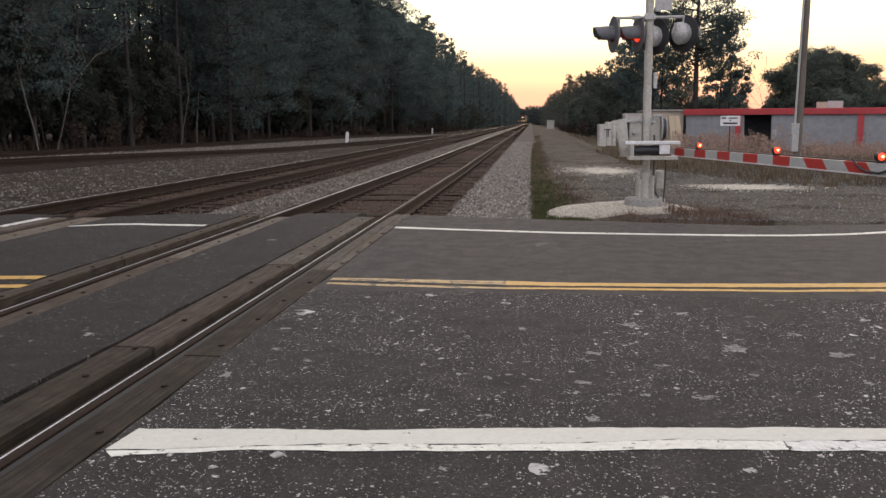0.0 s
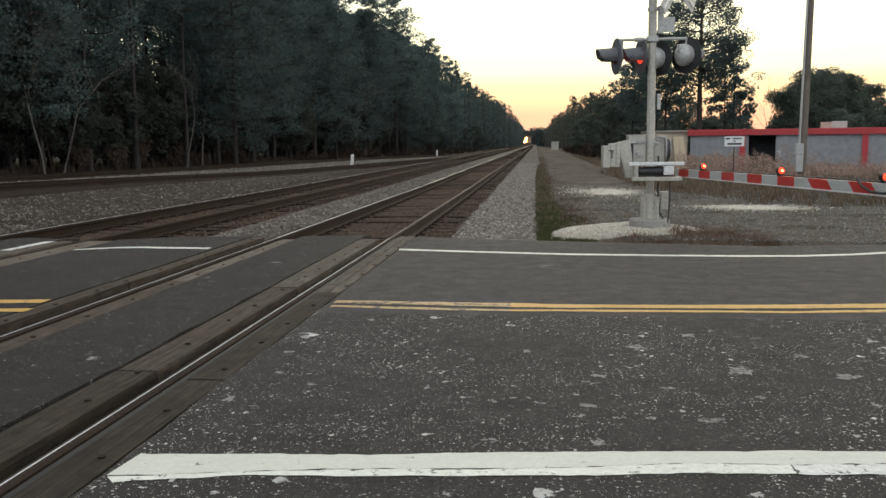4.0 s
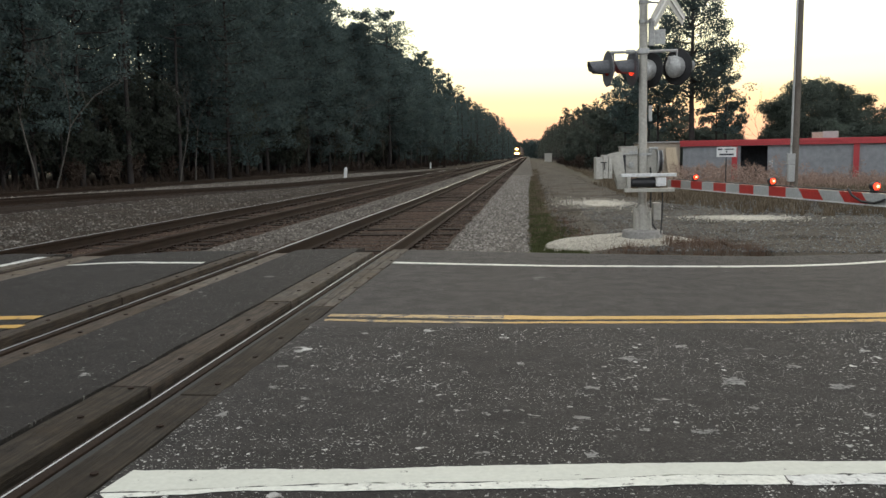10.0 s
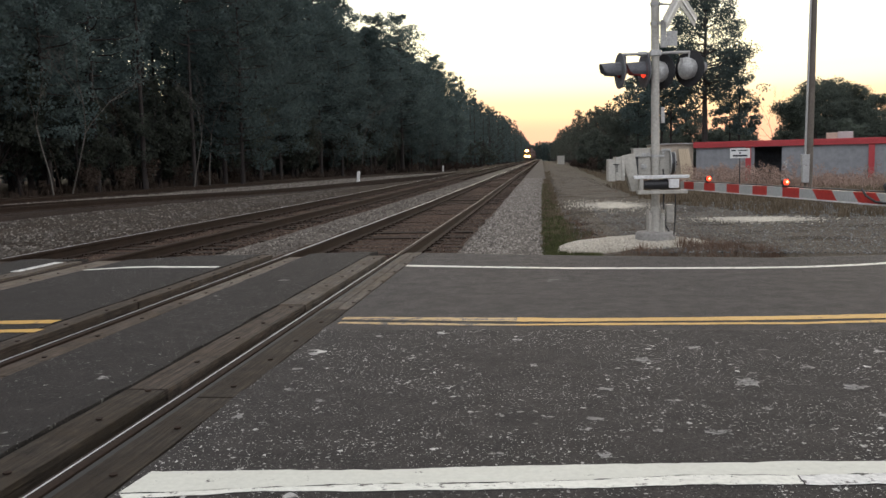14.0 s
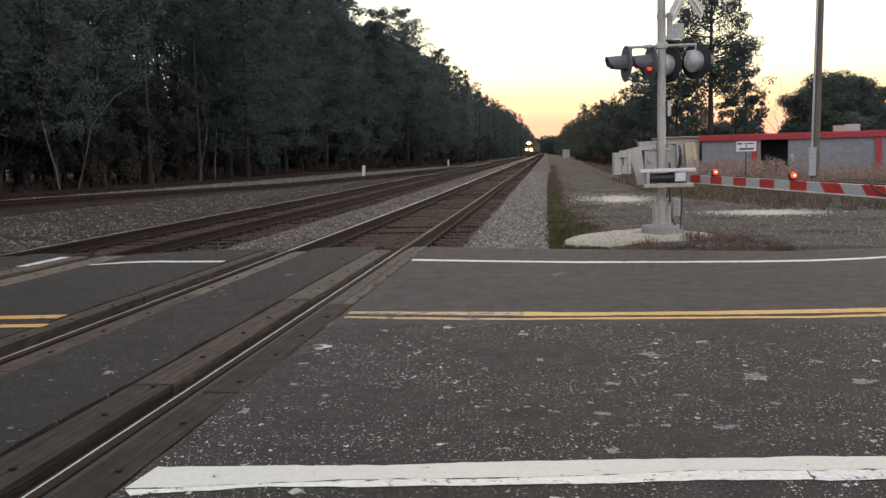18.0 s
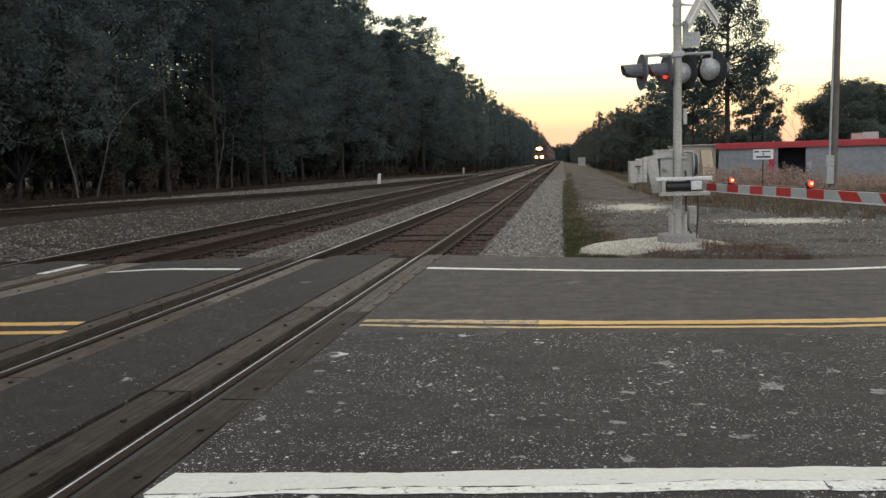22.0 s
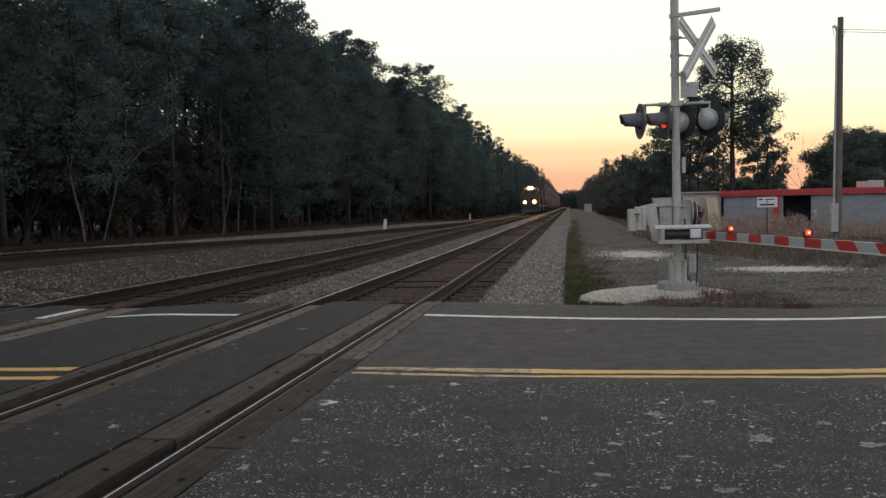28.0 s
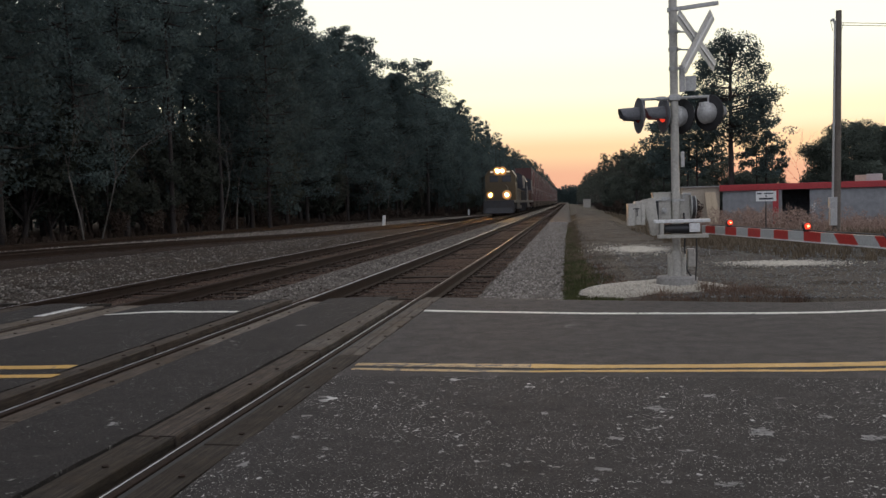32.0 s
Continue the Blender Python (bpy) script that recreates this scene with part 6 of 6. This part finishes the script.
for i, (x, lean) in enumerate(((11.1, 10), (11.35, 13), (11.6, 12), (11.8, 14))):
    ply = thing("leaning_board", pose(x, BY - 0.55, BZ, -12, -lean * 0.5, 4 * i), "pale boards leaning against the shed", "board", "leaning boards")
    bm = bmesh.new()
    box(bm, (0, 0, 1.35), (0.28, 0.03, 2.65), None, 0.004)
    part("plank", bm, PLY, ply)
# tall plumed grass before the building
clump_field("plume_grass", 1300, (8.5, 22, 44, 66), (0.25, 0.5), PLUME, 301, "tall tan plume grass before the building", 12, lambda x, y: noise.noise((x * 0.5, y * 0.3, 8)) > -0.15 and x < 13 + (66 - y) * 0.7, 0.35, 0.02)
clump_field("plume_grass", 1200, (5, 36, 34, 58), (0.15, 0.38), PLUME, 303, "tan grass across the lot", 10, None, 0.5, 0.018)

g = rng(311)
heads = [(x, y, ground_z(x, y) + g.uniform(0.22, 0.6) * (1.0 + 1.0 * max(0.0, noise.noise((x * 0.7, y * 0.25, 8)))) * (1.55 if x < 12.3 + 0.2 * (66 - y) else 0.8)) for x, y in zip(g.uniform(8.5, 24, 2000), g.uniform(44, 64, 2000)) if noise.noise((x * 0.7, y * 0.25, 8)) > -0.08 and x < 13 + (66 - y) * 0.7]
v, f = tufts(heads, [0.14] * len(heads), 26, 0.10, g, 1.6, 0.15)
tagged(new("reed_plumes", mesh_of("reed_plumes", v, f, PLUME)), "fluffy pinkish tan reed plumes on the lot", "grass", kind="stuff")

# ---- train ----
def loco(name, front):
    """Wide-nosed diesel locomotive, 22 m; its front is y = 0 and it faces -y."""
    t = thing(name, pose(0, 0, 0), "dark diesel locomotive with soiled yellow nose and lit headlights" if front else "dark trailing diesel locomotive", "locomotive", "locomotives")
    bm = bmesh.new()
    box(bm, (0, 11, 1.35), (3.0, 21.4, 0.28), None, 0.04)
    box(bm, (0, 11.0, 0.95), (2.6, 5.6, 0.8), None, 0.15)
    part("frame", bm, BLACK, t)
    bm = bmesh.new()
    prism(bm, [(-1.5, 0.25), (1.5, 0.25), (1.45, 1.45), (-1.45, 1.45)], 0.18, pose(0, 0.15, 0))
    prism(bm, [(-1.3, 0.22), (1.3, 0.22), (1.2, 0.75), (-1.2, 0.75)], 0.3, pose(0, -0.1, 0, -12))
    p = part("pilot", bm, BLACK, t)
    for sx in (-1, 1):
        bm = bmesh.new()
        tube(bm, (sx * 1.42, 0.25, 1.5), (sx * 1.42, 0.25, 2.6), 0.022, seg=8)
        tube(bm, (sx * 0.55, 0.12, 1.5), (sx * 0.55, 0.12, 2.5), 0.022, seg=8)
        tube(bm, (sx * 1.42, 0.25, 2.6), (sx * 0.55, 0.12, 2.5), 0.022, seg=8)
        part("handrail", bm, LOCO_YELLOW, t, "soiled yellow handrail")
        for i in range(4):
            bm = bmesh.new()
            box(bm, (sx * 1.25, 0.35 + 0.1 * i, 0.45 + 0.28 * i), (0.45, 0.22, 0.03))
            part("step", bm, LOCO_YELLOW, t)
    bm = bmesh.new()
    a = [(-0.80, 1.5), (0.80, 1.5), (0.80, 2.75), (0.62, 3.0), (-0.62, 3.0), (-0.80, 2.75)]
    prism(bm, a, 1.9, pose(0, 1.55, 0))
    part("nose", bm, LOCO_YELLOW, t, "soiled yellow nose")
    bm = bmesh.new()
    c = [(-1.5, 1.5), (1.5, 1.5), (1.5, 3.9), (1.15, 4.45), (0.6, 4.62), (-0.6, 4.62), (-1.15, 4.45), (-1.5, 3.9)]
    prism(bm, c, 2.6, pose(0, 3.7, 0))
    cab = part("cab", bm, [LOCO_YELLOW if front else LOCO_BLUE], t)
    for sx in (-1, 1):
        bm = bmesh.new()
        box(bm, (sx * 0.62, 2.385, 3.62), (0.85, 0.03, 0.62), None, 0.01)
        part("windscreen", bm, GLASS_DARK, cab, "dark windscreen")
        bm = bmesh.new()
        box(bm, (sx * 1.505, 3.6, 3.55), (0.03, 1.3, 0.62), None, 0.01)
        part("side_window", bm, GLASS_DARK, cab, "dark side window")
    bm = bmesh.new()
    prism(bm, [(-0.85, 1.5), (0.85, 1.5), (0.85, 3.9), (0.6, 4.3), (-0.6, 4.3), (-0.85, 3.9)], 12.0, pose(0, 11.0, 0))
    hood = part("hood", bm, LOCO_BLUE, t)
    bm = bmesh.new()
    prism(bm, [(-1.5, 2.9), (1.5, 2.9), (1.45, 4.35), (1.0, 4.6), (-1.0, 4.6), (-1.45, 4.35)], 4.4, pose(0, 18.6, 0))
    box(bm, (0, 18.9, 2.2), (1.7, 4.6, 1.5))
    part("radiator", bm, LOCO_BLUE, t)
    for i in range(10):
        for sx in (-1, 1):
            bm = bmesh.new()
            box(bm, (sx * 0.862, 5.8 + 1.15 * i, 2.6), (0.03, 0.95, 1.9), None, 0.01)
            part("hood_door", bm, LOCO_BLUE, hood)
    for sx in (-1, 1):
        bm = bmesh.new()
        tube(bm, (sx * 1.45, 5.2, 2.55), (sx * 1.45, 21.0, 2.55), 0.02, seg=6)
        for i in range(9):
            tube(bm, (sx * 1.45, 5.2 + 1.97 * i, 1.45), (sx * 1.45, 5.2 + 1.97 * i, 2.55), 0.02, seg=6)
        part("handrail", bm, LOCO_YELLOW, t, "soiled yellow handrail")
    for by in (3.6, 18.0):
        bm = bmesh.new()
        for sx in (-1, 1):
            box(bm, (sx * 1.05, by, 0.72), (0.16, 4.4, 0.42), None, 0.05)
        b = part("bogie", bm, BLACK, t)
        for i in (-1, 0, 1):
            bm = bmesh.new()
            for sx in (-1, 1):
                tube(bm, (sx * 0.70, by + 1.75 * i, 0.52), (sx * 0.82, by + 1.75 * i, 0.52), 0.52, seg=20)
            part("wheelset", bm, RUST, b)
    if front:
        for sx in (-1, 1):
            bm = bmesh.new()
            box(bm, (sx * 0.80, 2.375, 4.30), (0.36, 0.03, 0.12), None, 0.01)
            part("number_board", bm, NUMBER_GLOW, cab, "small lit board beside the headlight")
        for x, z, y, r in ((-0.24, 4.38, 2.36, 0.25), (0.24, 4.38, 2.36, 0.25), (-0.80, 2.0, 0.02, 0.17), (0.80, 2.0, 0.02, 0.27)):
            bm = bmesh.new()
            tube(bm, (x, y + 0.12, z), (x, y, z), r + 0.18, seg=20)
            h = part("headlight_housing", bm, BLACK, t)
            # orange disc wider than the lamp, drawn as its glare halo
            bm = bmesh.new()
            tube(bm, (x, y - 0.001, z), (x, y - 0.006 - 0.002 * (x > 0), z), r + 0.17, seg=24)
            part("glare_ring", bm, GLARE_HALO, h, "warm glowing ring painted as the headlight's glare")
            # bowl enlarged and glowing, drawn as the bright core of the glare
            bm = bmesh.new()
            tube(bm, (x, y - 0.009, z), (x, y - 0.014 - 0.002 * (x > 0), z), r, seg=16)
            part("glare_bowl", bm, GLARE_BOWL, h, "reflector bowl enlarged to stand for the headlight's glare")
            bm = bmesh.new()
            tube(bm, (x, y - 0.017, z), (x, y - 0.021, z), 0.11, seg=16)
            part("headlight", bm, HEADLIGHT, h, "glowing warm headlight")
            # added tube, keeps the lens from lighting the locomotive's own front
            bm = bmesh.new()
            for ra in (0.118, 0.128):
                tube(bm, (x, y - 0.016, z), (x, y - 0.14, z), ra, seg=16, caps=False)
            part("spill_blocker", bm, BLACK, h, "added black tube that blocks the headlight's side light")
    return t


def container(parent, y, z, length, material, g):
    bm = bmesh.new()
    box(bm, (0, y, z + 1.45), (2.44, length, 2.9), None, 0.03)
    c = part("container", bm, material, parent)
    n = int(length / 0.6)
    for sx in (-1, 1):
        bm = bmesh.new()
        box(bm, (sx * 1.228, y, z + 1.45), (0.02, length - 0.9, 2.6))
        for i in range(n):
            box(bm, (sx * 1.234, y - length / 2 + 0.5 + i * (length - 1) / (n - 1), z + 1.45), (0.04, 0.22, 2.6))
        part("corrugation", bm, material, c)
        for e in (-1, 1):
            bm = bmesh.new()
            box(bm, (sx * 1.235, y + e * (length / 2 - 0.12), z + 1.45), (0.06, 0.16, 2.88))
            part("corner_post", bm, CAR_GREY, c, "pale corner post")
        bm = bmesh.new()
        box(bm, (sx * 1.262, y - length * 0.30, z + 2.2), (0.012, 1.6, 0.5))
        part("faded_mark", bm, CAR_GREY, c, "faded pale mark")
    return c


def stack_car(name, seed):
    g = rng(seed)
    t = thing(name, pose(0, 0, 0), "well car with two stacked dull red containers", "rail car", "stack cars")
    bm = bmesh.new()
    for sx in (-1, 1):
        box(bm, (sx * 1.38, 8.2, 0.95), (0.10, 13.2, 0.85), None, 0.02)
    box(bm, (0, 0.9, 1.0), (2.4, 1.6, 0.3), None, 0.03)
    box(bm, (0, 15.5, 1.0), (2.4, 1.6, 0.3), None, 0.03)
    box(bm, (0, 8.2, 0.5), (2.6, 12.8, 0.1))
    part("well_frame", bm, RUST, t)
    container(t, 8.2, 0.55, 12.19, CAR_RED, g)
    container(t, 8.2, 3.47, 12.19, CAR_RED, g)
    for by in (0.7, 15.7):
        bm = bmesh.new()
        for e in (-0.88, 0.88):
            for sx in (-1, 1):
                tube(bm, (sx * 0.70, by + e, 0.42), (sx * 0.82, by + e, 0.42), 0.42, seg=16)
        for sx in (-1, 1):
            box(bm, (sx * 0.98, by, 0.5), (0.34, 2.3, 0.3), None, 0.04)
        box(bm, (0, by, 0.55), (2.0, 0.4, 0.3), None, 0.04)
        part("bogie", bm, BLACK, t)
    return t


TRAIN = [(loco("locomotive", True), 0.0), (loco("locomotive", False), 22.6)]
first_car = stack_car("stack_car", 400)
TRAIN.append((first_car, 45.4))
for i in range(1, 18):
    TRAIN.append((copy_thing(first_car, pose(0, 0, 0)), 45.4 + 16.6 * i))


def front_y(t):
    d = 32.0 - t
    return 85.0 - 2.36 + 15.5 * d + 0.05 * d * d


def motions():
    times = [0, 0.25, 0.5, 1] + list(range(2, 32)) + [31.25, 31.5, 31.75, 32]
    for ob, back in TRAIN:
        walk(ob, [(t, pose(T2 + 0.08, front_y(t) + back, grade(front_y(t) + back), 0.149)) for t in times])


motions()
